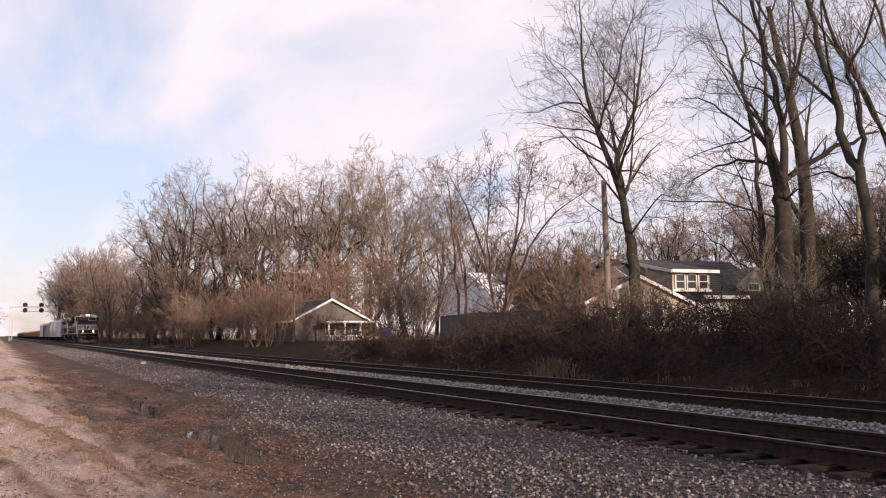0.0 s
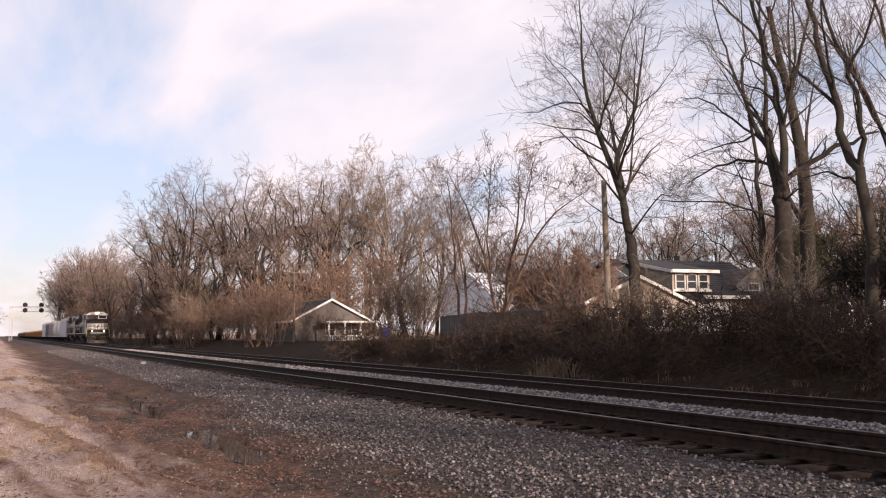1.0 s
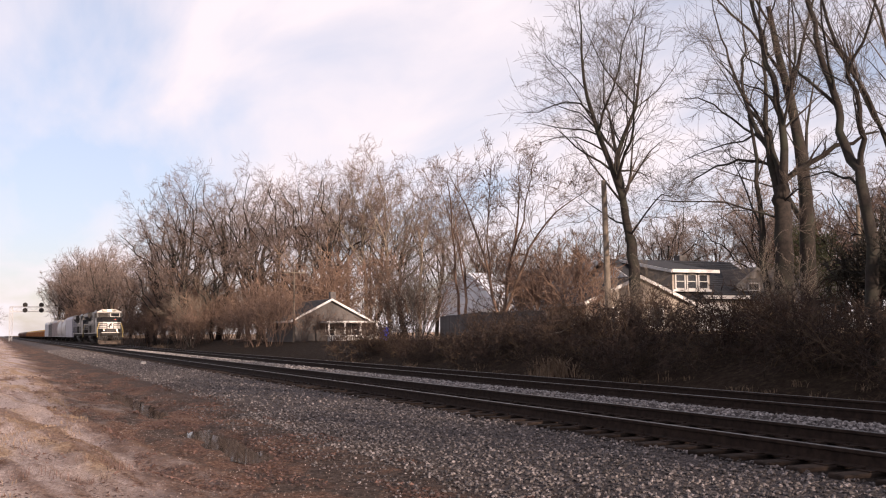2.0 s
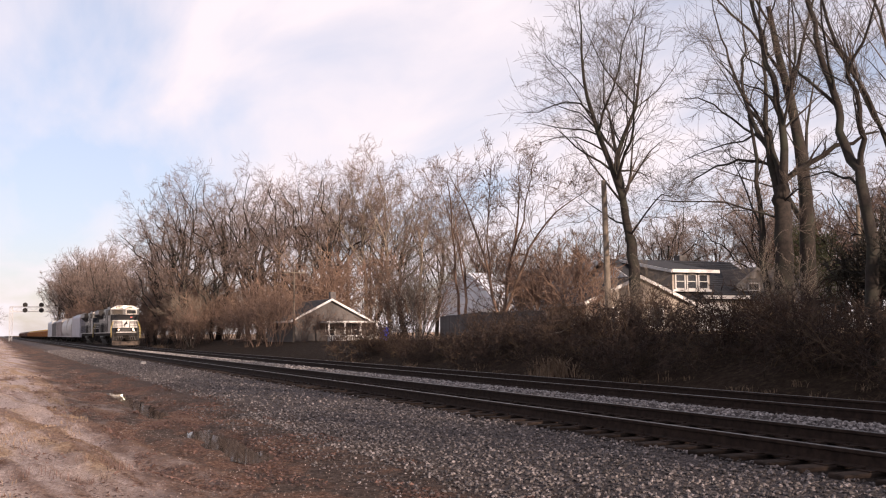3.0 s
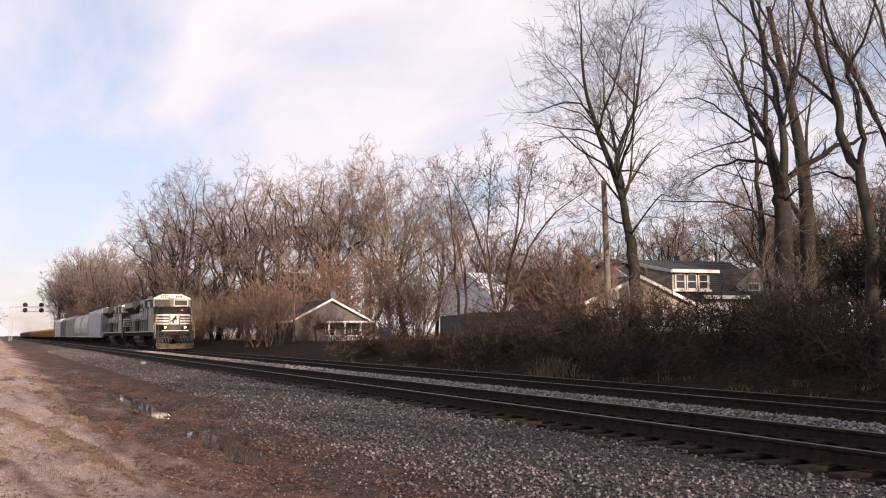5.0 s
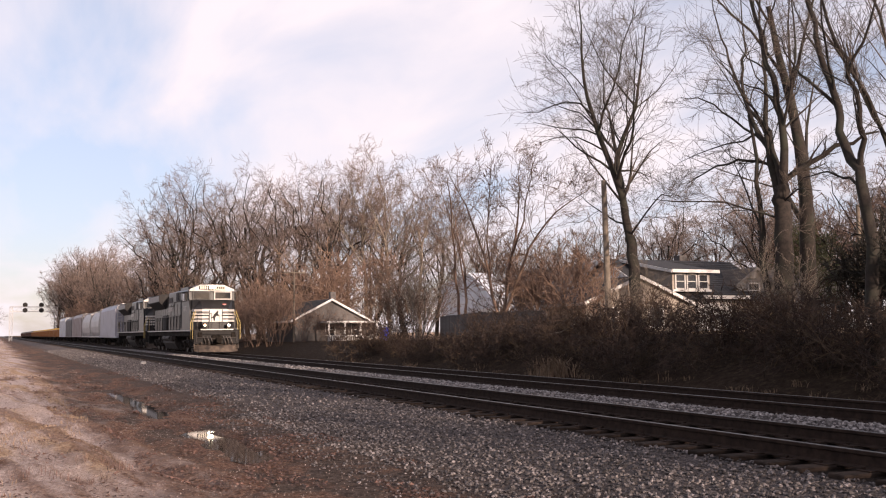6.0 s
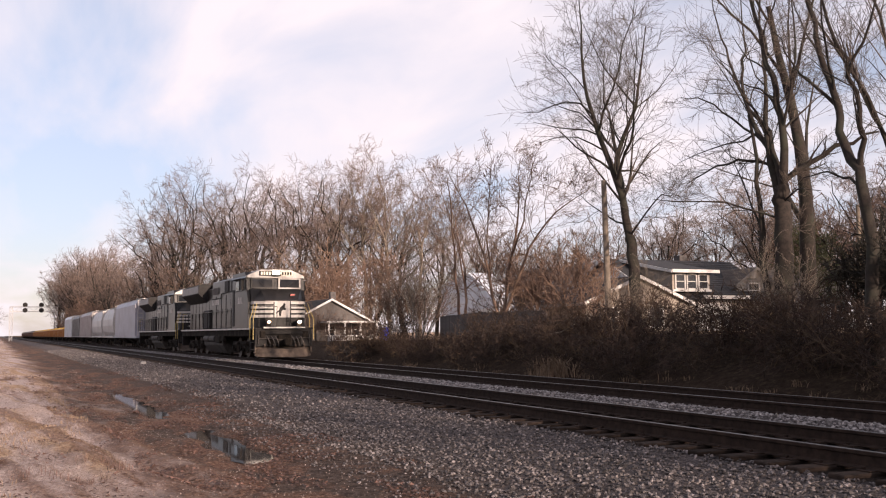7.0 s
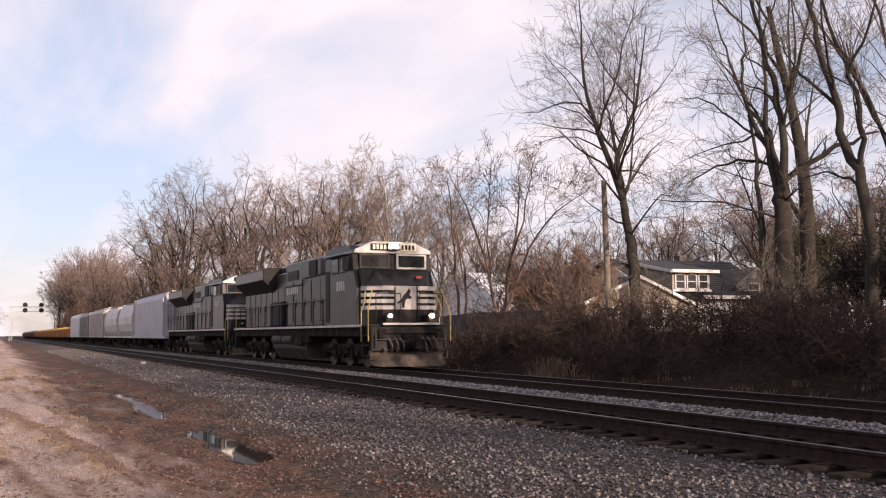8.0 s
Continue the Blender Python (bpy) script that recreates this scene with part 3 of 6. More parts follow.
def build_woods():
    rng = random.Random(11)
    label = "bare winter deciduous tree with fine brown twigs in a wood"
    g = "wood beside the line"
    near = [spreading_tree(20 + i, 20, w, label, g, limbs=n, trunk=t) for i, (w, n, t) in enumerate(((6.5, 10, 0.017), (5.5, 9, 0.015), (7.0, 11, 0.018), (5.0, 9, 0.014)))]
    # its sunlit look is helped by the paler bark colour
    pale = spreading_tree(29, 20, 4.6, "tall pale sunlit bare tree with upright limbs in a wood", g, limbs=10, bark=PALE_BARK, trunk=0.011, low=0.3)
    row = ((-128, 19.9, 20.7), (-123, 21.5, 22.0), (-120, 24.4, 22.1), (-114, 26.8, 21.1), (-110, 28.9, 19.1), (-111, 32.0, 21.2), (-106, 33.7, 21.0),
           (-145, 19.6, 20.9), (-140, 25.7, 21.8), (-136, 30.3, 21.5), (-132, 33.3, 22.3), (-128, 38.5, 22.5), (-125, 41.5, 21.5), (-122, 45.2, 22.0), (-118, 48.4, 20.9), (-112, 49.8, 18.4),
           (-118, 20.4, 13.5), (-113, 22.5, 12.5), (-106, 26.0, 13.0), (-101, 28.5, 12.0), (-134, 19.2, 15.0))
    bright = ((-106, 36.0, 20.4), (-103, 37.2, 22.8), (-99, 38.6, 20.6), (-101, 43.1, 19.6), (-106, 49.3, 19.0), (-112, 41.0, 21.0))
    yard = ((-100, 50.1, 14.0), (-96, 52.6, 13.1), (-92, 55.3, 12.2), (-88, 57.4, 12.5), (-104, 54.0, 14.0))
    for i, (x, y, top) in enumerate(row + yard + bright):
        z = drop_at(x, y)
        kind = pale if i >= len(row + yard) else near[i % 4]
        t = copy_thing(kind, pose(x, y, z, 0, 0, 77 * i)) if kind.location.length > 0.1 else kind
        k = (top - z) / 18.6
        t.matrix_basis = pose(x, y, z, 0, 0, 77 * i)
        t.scale = (max(k, 0.85), max(k, 0.85), k)
    # the wood goes on along the line, lower at first and tall again in the distance
    thin = [spreading_tree(50 + i, 20, w, label, g, limbs=8, kids=(6, 5, 4), least=0.02, trunk=0.016, low=0.12) for i, w in enumerate((7.0, 6.0))]
    far = [(x + rng.uniform(-3, 3), 19.5 + rng.uniform(0, 9), np.interp(-x, [150, 205, 235, 270, 300, 400], [13, 15.5, 19, 21.5, 23.5, 24])) for x in np.linspace(-152, -400, 38)]
    for i, (x, y, top) in enumerate(far):
        t = thin[i] if i < 2 else copy_thing(thin[i % 2], pose(0, 0, 0))
        k = top / 17.6 * rng.uniform(0.92, 1.05)
        t.matrix_basis = pose(x, y, drop_at(x, y), 0, 0, 61 * i)
        t.scale = (k, k, k)
    # trees behind the houses
    back = [spreading_tree(40 + i, 12, w, "bare spreading tree with dull brown twigs behind the houses", "trees behind the houses", limbs=9, trunk=0.015) for i, w in enumerate((4.2, 3.6, 4.6))]
    spots = [(-62 - 3.4 * i + rng.uniform(-2, 2), rng.uniform(52, 62), i % 3) for i in range(7)]
    spots += [(-26 - 2.5 * i + rng.uniform(-1, 1), rng.uniform(50, 66), i % 3) for i in range(18)]
    scatter(back, spots, rng, 0.85, 1.15)
    # larger copies added out of view, towards the sun, to shade houses and yard
    tall = [copy_thing(b, pose(0, 0, 0)) for b in back]
    scatter(tall, [(-24 + 3.2 * i + rng.uniform(-1, 1), rng.uniform(36, 66), i % 3) for i in range(24)], rng, 1.1, 1.5)
    # thicket along the foot of the wood
    bush = [wild_tree(60 + i, 5.0, name="thicket_bush", bark=BRUSH, twig=BRUSH, stems=7, trunk=0.10, label="leafless brown thicket bush at the wood's edge", group="thicket along the line", kids=(5, 4, 2), least=0.015, splay=0.6, spread=0.8) for i in range(3)]
    spots = []
    for i in range(84):
        x = -84 - 230 * (i / 84) ** 1.3
        near = np.interp(-x, [84, 92, 110, 250, 400], [21, 19.5, 18.2, 16.8, 16.4])
        spots.append((x + rng.uniform(-1, 1), near + rng.uniform(0, 6), rng.randrange(3)))
    small = spots[:50] + [(rng.uniform(-66, -60), rng.uniform(24, 28), 0) for i in range(6)]
    small += [(-48.5 + 1.1 * i + rng.uniform(-0.4, 0.4), rng.uniform(25.2, 27), i % 2) for i in range(8)]
    small += [(-80, 20.4, 0), (-83.5, 20.2, 1), (-77, 20.6, 0), (-86, 20, 0)]
    big = spots[50:] + [(-92 - 2.2 * i + rng.uniform(-1, 1), np.interp(92 + 2.2 * i, [92, 110, 250], [23, 20.5, 19]) + rng.uniform(0, 7), 2) for i in range(30)]
    big += [(rng.uniform(-106, -92), rng.uniform(27, 38), 2) for i in range(10)]
    big += [(-22 - 2.8 * i + rng.uniform(-1, 1), rng.uniform(48, 58), 2) for i in range(15)]
    scatter(bush[:2], [(x, y, k % 2) for x, y, k in small], rng, 0.6, 1.0)
    scatter(bush[2:], [(x, y, 0) for x, y, k in big], rng, 0.8, 1.9)
    for x, y, size in ((-74.2, 24.6, 0.42), (-75.4, 23.2, 0.5), (-73.0, 26.6, 0.38), (-76.5, 22.4, 0.55)):
        copy_thing(bush[0], pose(x, y, drop_at(x, y), 0, 0, 70 * x)).scale = (size, size, size)
    # unseen bushes added past the view along the bank, to shade the line
    past = [copy_thing(b, pose(0, 0, 0)) for b in bush]
    scatter(past, [(-1 + 1.5 * i + rng.uniform(-1, 1), rng.uniform(16.8, 21.5), rng.randrange(3)) for i in range(46)], rng, 1.3, 2.0)
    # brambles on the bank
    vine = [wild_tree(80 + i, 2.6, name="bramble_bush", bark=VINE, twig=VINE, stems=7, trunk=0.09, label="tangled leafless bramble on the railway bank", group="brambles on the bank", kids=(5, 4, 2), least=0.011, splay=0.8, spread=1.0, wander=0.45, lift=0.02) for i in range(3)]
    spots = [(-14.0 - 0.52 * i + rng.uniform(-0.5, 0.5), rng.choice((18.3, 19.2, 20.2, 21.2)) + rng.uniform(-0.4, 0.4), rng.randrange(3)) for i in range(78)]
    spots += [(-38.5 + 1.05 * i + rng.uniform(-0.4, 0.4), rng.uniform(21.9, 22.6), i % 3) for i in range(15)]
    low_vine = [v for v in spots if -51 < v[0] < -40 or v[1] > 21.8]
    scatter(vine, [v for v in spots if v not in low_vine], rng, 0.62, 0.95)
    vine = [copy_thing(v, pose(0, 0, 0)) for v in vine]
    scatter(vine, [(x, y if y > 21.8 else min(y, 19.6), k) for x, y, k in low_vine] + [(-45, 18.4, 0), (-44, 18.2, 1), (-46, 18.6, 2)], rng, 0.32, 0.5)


def build_near_trees():
    led_tree(1, (-36.4, 0.6), 26, [(-36.4, 0.6, 0.34), (-36.4, 1.9, 0.29), (-36.5, 4.2, 0.26), (-36.8, 5.5, 0.25)],
             [[(-36.8, 5.5, 0.18), (-37.8, 7.4, 0.15), (-39.0, 9.7, 0.12), (-38.3, 11.8, 0.08), (-38.3, 16.0, 0.02)],
              [(-36.8, 5.5, 0.20), (-37.1, 8.1, 0.15), (-37.8, 10.3, 0.12), (-38.0, 12.8, 0.07), (-37.0, 16.5, 0.02)],
              [(-39.0, 9.7, 0.08), (-41.2, 11.0, 0.06), (-42.8, 12.4, 0.03), (-43.8, 13.7, 0.012)],
              [(-37.1, 8.1, 0.08), (-35.5, 9.6, 0.06), (-34.4, 11.4, 0.035), (-33.5, 13.9, 0.012)],
              [(-39.0, 9.7, 0.09), (-40.5, 12.0, 0.06), (-42.0, 14.4, 0.03), (-42.5, 16.6, 0.012)],
              [(-38.3, 11.8, 0.06), (-39.8, 14.0, 0.035), (-40.6, 16.6, 0.012)],
              [(-37.8, 10.3, 0.07), (-36.3, 13.0, 0.04), (-35.2, 16.2, 0.012)],
              [(-40.4, 10.4, 0.05), (-42.2, 13.4, 0.03), (-43.2, 15.6, 0.012)],
              [(-37.4, 6.3, 0.05), (-40.0, 7.2, 0.03), (-42.4, 8.4, 0.012)],
              [(-36.6, 5.7, 0.05), (-34.0, 7.0, 0.03), (-32.1, 6.9, 0.012)]],
             "tall bare tree with a forked trunk and fan-shaped crown", reach=0.6, lift=0.07, least=0.0058, kids=(12, 8, 4), spread=0.75)
    led_tree(2, (-26.3, 0.5), 25, [(-26.3, 0.5, 0.46), (-26.3, 1.6, 0.38), (-26.2, 3.9, 0.33), (-26.2, 5.6, 0.30), (-26.2, 6.3, 0.24)],
             [[(-26.4, 5.8, 0.133), (-27.2, 8.0, 0.101), (-28.4, 9.1, 0.078), (-29.4, 10.6, 0.062), (-30.5, 12.1, 0.047), (-31.9, 14.0, 0.031), (-33.0, 16.5, 0.012)],
              [(-26.4, 6.2, 0.117), (-27.1, 8.3, 0.086), (-28.9, 9.9, 0.066), (-29.3, 11.2, 0.055), (-29.7, 12.5, 0.039), (-30.4, 15.5, 0.012)],
              [(-26.5, 6.4, 0.101), (-27.1, 9.0, 0.078), (-27.4, 11.1, 0.062), (-27.8, 12.5, 0.047), (-28.2, 16.0, 0.012)],
              [(-26.2, 6.1, 0.172), (-26.0, 8.3, 0.133), (-26.2, 9.6, 0.117), (-26.5, 11.2, 0.086), (-26.9, 13.1, 0.062), (-27.2, 16.5, 0.016)],
              [(-26.6, 6.8, 0.062), (-28.1, 7.4, 0.051), (-29.7, 7.4, 0.039), (-31.4, 7.0, 0.016)],
              [(-26.1, 6.5, 0.117), (-25.8, 7.1, 0.101), (-24.8, 7.6, 0.086), (-23.8, 8.0, 0.031)],
              [(-27.2, 8.0, 0.055), (-29.1, 9.5, 0.043), (-30.7, 10.5, 0.031), (-32.3, 10.9, 0.012)],
              [(-26.0, 8.3, 0.062), (-25.4, 9.7, 0.047), (-25.1, 11.0, 0.039), (-25.3, 14.0, 0.012)],
              [(-26.3, 5.2, 0.047), (-27.6, 5.9, 0.035), (-29.4, 6.1, 0.012)],
              [(-26.2, 4.4, 0.039), (-27.2, 5.0, 0.027), (-28.6, 4.9, 0.012)],
              [(-26.1, 5.4, 0.047), (-25.2, 5.9, 0.031), (-23.9, 5.7, 0.012)]],
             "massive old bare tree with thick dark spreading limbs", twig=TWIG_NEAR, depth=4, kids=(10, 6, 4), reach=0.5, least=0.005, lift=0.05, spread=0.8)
    led_tree(6, (-26.75, 0.5), 24.6, [(-26.6, 0.5, 0.16), (-26.7, 2.4, 0.13), (-26.95, 4.6, 0.11), (-26.8, 6.4, 0.08), (-27.3, 9.0, 0.05)],
             [[(-26.95, 4.6, 0.047), (-27.8, 6.2, 0.031), (-28.8, 8.0, 0.012)], [(-26.8, 6.4, 0.039), (-26.2, 8.2, 0.023), (-25.9, 10.0, 0.012)]],
             "slender crooked bare tree close beside a massive trunk", kids=(8, 6, 3), least=0.006, reach=0.5, lift=0.08)
    led_tree(3, (-17.9, 0.2), 20, [(-17.85, 0.0, 0.265), (-17.95, 1.0, 0.211), (-18.0, 2.2, 0.172), (-18.0, 3.9, 0.148), (-18.2, 5.3, 0.133), (-18.8, 6.4, 0.109), (-18.9, 7.4, 0.094), (-19.3, 8.7, 0.078), (-19.7, 10.1, 0.062), (-20.2, 12.5, 0.039)],
             [[(-18.2, 5.3, 0.086), (-17.9, 6.4, 0.07), (-17.9, 7.6, 0.058), (-18.4, 9.0, 0.043), (-18.7, 11.5, 0.016)],
              [(-18.9, 6.6, 0.062), (-19.6, 7.7, 0.047), (-20.3, 8.4, 0.027), (-20.9, 9.6, 0.012)],
              [(-18.3, 4.8, 0.047), (-18.9, 5.2, 0.035), (-19.6, 5.4, 0.023), (-20.4, 5.2, 0.012)],
              [(-17.9, 7.6, 0.047), (-17.4, 8.8, 0.031), (-16.9, 10.5, 0.012)],
              [(-18.9, 7.4, 0.047), (-18.5, 8.4, 0.031), (-18.1, 10.5, 0.012)],
              [(-19.3, 8.7, 0.039), (-20.2, 9.8, 0.027), (-21.0, 11.5, 0.012)]],
             "leaning dark bare tree beside the railway bank", kids=(9, 6, 3), least=0.0045, reach=0.5, lift=0.04, spread=0.85)
    led_tree(4, (-48.0, 0.6), 23, [(-48.0, 0.5, 0.12), (-48.0, 1.2, 0.11)],
             [[(-48.0, 0.9, 0.09), (-48.1, 2.1, 0.08), (-49.1, 4.6, 0.06), (-51.3, 7.4, 0.035), (-53.4, 9.6, 0.012)],
              [(-48.0, 0.9, 0.10), (-47.9, 2.2, 0.085), (-47.0, 4.8, 0.06), (-45.9, 7.4, 0.035), (-45.0, 9.4, 0.012)],
              [(-48.6, 3.4, 0.05), (-48.4, 6.0, 0.035), (-48.9, 9.6, 0.012)]],
             "slender many-stemmed bare tree with reddish twigs", bark=BRUSH, twig=BRUSH, kids=(11, 7, 4), least=0.0075, depth=3, reach=0.46, lift=0.09, spread=0.85, first=0.38)
    t = led_tree(5, (-43.8, 0.6), 23, [(-43.8, 0.5, 0.2), (-43.8, 1.8, 0.17)],
             [[(-43.8, 1.4, 0.10), (-44.1, 2.2, 0.09), (-44.8, 4.9, 0.07), (-46.9, 8.1, 0.04), (-49.0, 10.3, 0.012)],
              [(-43.8, 1.4, 0.12), (-43.8, 2.3, 0.10), (-43.2, 5.1, 0.07), (-43.0, 7.6, 0.04), (-43.2, 10.0, 0.012)],
              [(-43.8, 1.4, 0.11), (-43.4, 2.6, 0.09), (-41.9, 5.3, 0.06), (-39.7, 7.0, 0.035), (-37.8, 7.6, 0.012)],
              [(-43.2, 5.1, 0.06), (-41.4, 7.6, 0.03), (-40.6, 9.4, 0.012)],
              [(-44.4, 3.6, 0.06), (-45.2, 6.5, 0.035), (-45.8, 10.3, 0.012)]],
             "many-stemmed bare tree with hanging seed clusters", bark=BRUSH, twig=BRUSH, kids=(11, 7, 4), least=0.0075, depth=3, reach=0.46, lift=0.09, spread=0.85, first=0.38)
    # dry seed clusters hang among the top twigs
    rng = np.random.default_rng(8)
    tips = [v.co.copy() for c in t.children if c.name.startswith("crown") for v in c.data.vertices if v.co.z > 7.0]
    V, F = [], []
    for k in rng.choice(len(tips), 80):
        for j in range(9):
            p = np.array(tips[k]) + rng.normal(0, 0.08, 3) - (0, 0, 0.08)
            a, b = rng.normal(0, 0.028, 3), rng.normal(0, 0.02, 3)
            o = len(V)
            V += [tuple(p - a), tuple(p + b), tuple(p + a), tuple(p - b + (0, 0, 0.02))]
            F.append((o, o + 1, o + 2, o + 3))
    tagged(shape("dry_seed", V, F, LEAF, t), "dry brown seed clusters", kind="stuff")
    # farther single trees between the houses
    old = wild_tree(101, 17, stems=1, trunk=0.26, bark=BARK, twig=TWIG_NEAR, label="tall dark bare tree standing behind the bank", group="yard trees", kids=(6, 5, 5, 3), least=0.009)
    old.location = (-32.8, 33, drop_at(-32.8, 33))
    for x, y, s, a in ((-27.0, 31, 0.95, 130), (-36.5, 45, 0.9, 250)):
        copy_thing(old, pose(x, y, drop_at(x, y), 0, 0, a)).scale = (s, s, s)
    # unseen copies added beyond the view's right edge, to deepen shade on the tracks
    rng = random.Random(5)
    for i in range(11):
        x, y = 1 + 4.2 * i + rng.uniform(-1.5, 1.5), rng.uniform(17, 24)
        copy_thing(old, pose(x, y, drop_at(x, y), 0, 0, rng.uniform(0, 360))).scale = (0.9, 0.9, 0.9)
    pale = wild_tree(111, 6.5, name="pale_sapling_tree", stems=7, trunk=0.11, bark=PALE_BARK, twig=PALE_BARK, label="pale sunlit many-stemmed sapling", group="pale saplings", kids=(6, 5, 3), least=0.008, splay=0.5)
    pale.location = (-54, 23, drop_at(-54, 23))
    for x, y, s, a in ((-56.5, 23.6, 0.8, 80), (-31.5, 22.6, 0.4, 200), (-24.5, 23, 0.42, 20), (-110, 19.5, 1.0, 140)):
        copy_thing(pale, pose(x, y, drop_at(x, y), 0, 0, a)).scale = (s, s, s)


def build_far_side():
    """Unseen trees and hedge added across the yard to darken reflections and skylight."""
    rng = random.Random(17)
    first = wild_tree(35, 14, stems=2, label="bare tree added across the yard from the line", group="trees across the yard", spread=0.9, kids=(7, 6, 4), least=0.035)
    spots = [(-60 + 15 * i + rng.uniform(-4, 4), rng.uniform(-40, -28), 0) for i in range(8)]
    spots += [(-330 + 24 * i + rng.uniform(-6, 6), rng.uniform(-40, -28), 0) for i in range(11)]
    # these three stand in view, far down the line
    spots += [(-440, -3.5, 0), (-425, -5.0, 0), (-455, -2.6, 0)]
    scatter([first], spots, rng, 0.8, 1.2)
    b = wild_tree(36, 6, name="hedge_bush", bark=BRUSH, twig=BRUSH, stems=9, trunk=0.14, label="unseen leafless hedge bush added across the yard", group="hedge across the yard", kids=(5, 4), least=0.06, splay=0.7)
    scatter([b], [(-60 + 14 * i + rng.uniform(-3, 3), rng.uniform(-30, -26), 0) for i in range(8)], rng, 0.9, 1.4)


def build_evergreens():
    t = wild_tree(37, 6.5, name="cedar_tree", bark=BARK, twig=CEDAR, label="dull green cedar between the bare trees", kids=(16, 9, 6), least=0.02, spread=1.1, lift=0.02)
    t.location = (-42.5, 42.5, drop_at(-42.5, 42.5))
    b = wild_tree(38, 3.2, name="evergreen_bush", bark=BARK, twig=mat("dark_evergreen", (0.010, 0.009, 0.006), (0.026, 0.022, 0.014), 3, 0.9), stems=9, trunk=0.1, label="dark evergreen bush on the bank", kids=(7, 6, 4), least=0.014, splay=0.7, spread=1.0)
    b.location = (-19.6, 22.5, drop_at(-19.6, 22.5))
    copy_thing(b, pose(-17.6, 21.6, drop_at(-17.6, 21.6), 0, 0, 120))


build_woods()
build_near_trees()
build_far_side()
build_evergreens()

# ---- the train ----
BLACK = mat("dusty_black_paint", (0.007, 0.0066, 0.007), (0.014, 0.0133, 0.0133), 2.2, 0.3, c3=(0.03, 0.027, 0.026), s3=0.8, spec=0.2, bump=0.2, bscale=1.6)
SOOT = mat("sooty_black", (0.007, 0.006, 0.006), (0.018, 0.016, 0.015), 3, 0.7, spec=0.3)
UNDER = mat("grimy_underframe", (0.008, 0.007, 0.006), (0.024, 0.02, 0.017), 4, 0.9, spec=0.08, bump=0.2, c3=(0.042, 0.034, 0.029), s3=1.5)
WHITE = mat("white_paint", (0.42, 0.395, 0.37), (0.55, 0.525, 0.495), 4, 0.5, c3=(0.31, 0.28, 0.25), s3=1.4)
CREAM = mat("cream_board", (0.6, 0.55, 0.42), (0.72, 0.67, 0.54), 6, 0.4)
YELLOW = mat("yellow_handrail_paint", (0.34, 0.25, 0.07), (0.46, 0.35, 0.12), 5, 0.5)
GLASS = mat("cab_glass", (0.012, 0.014, 0.017), (0.02, 0.022, 0.026), 3, 0.04, spec=0.5)
RED = mat("red_lens", (0.4, 0.03, 0.02), (0.5, 0.05, 0.03), 4, 0.3)
DUST = mat("dusty_plow_steel", (0.045, 0.032, 0.025), (0.11, 0.083, 0.063), 3, 0.8, c3=(0.022, 0.017, 0.014), s3=2.5, bump=0.15)
TANK = mat("dusty_tank", (0.035, 0.031, 0.028), (0.075, 0.067, 0.062), 3, 0.7, spec=0.2, c3=(0.05, 0.043, 0.04), s3=1)
PALE_PANEL = mat("lit_wing_paint", (0.16, 0.155, 0.15), (0.25, 0.245, 0.24), 3, 0.5)
WHEEL = mat("wheel_steel", (0.05, 0.04, 0.034), (0.11, 0.085, 0.07), 5, 0.6, 0.4)
TREAD = mat("bright_tread", (0.35, 0.34, 0.33), (0.5, 0.49, 0.48), 8, 0.3, 1.0)
LAMP = glow("headlight_beam", (1.0, 0.80, 0.55), 40)
DITCH = glow("ditch_light_beam", (1.0, 0.66, 0.38), 45)
DITCH_DIM = glow("dim_ditch_light", (1.0, 0.58, 0.32), 8)
STEEL_PALE = mat("galvanised_rail", (0.3, 0.29, 0.28), (0.45, 0.44, 0.42), 5, 0.5, 0.6)

WHEELS = []   # (wheelset, radius, x, z) of all that roll


def wheelset(truck, x, r):
    bm = bmesh.new()
    rod(bm, (0, -0.95, 0), (0, 0.95, 0), 0.08, 10)
    w = part("wheelset", bm, WHEEL, truck)
    bm = w.data
    full = bmesh.new()
    full.from_mesh(bm)
    for s in (-1, 1):
        rod(full, (0, s * 0.70, 0), (0, s * 0.83, 0), r, 24)
        rod(full, (0, s * 0.66, 0), (0, s * 0.70, 0), r + 0.028, 24)
        for k in range(4):
            a = k * math.pi / 2
            rod(full, (0.55 * r * math.cos(a), s * 0.82, 0.55 * r * math.sin(a)), (0.55 * r * math.cos(a), s * 0.845, 0.55 * r * math.sin(a)), 0.06, 8)
        rod(full, (0, s * 0.83, 0), (0, s * 0.97, 0), 0.11, 10)
    full.to_mesh(bm)
    full.free()
    w.location = (x, 0, r)
    WHEELS.append((w, r, x, r))


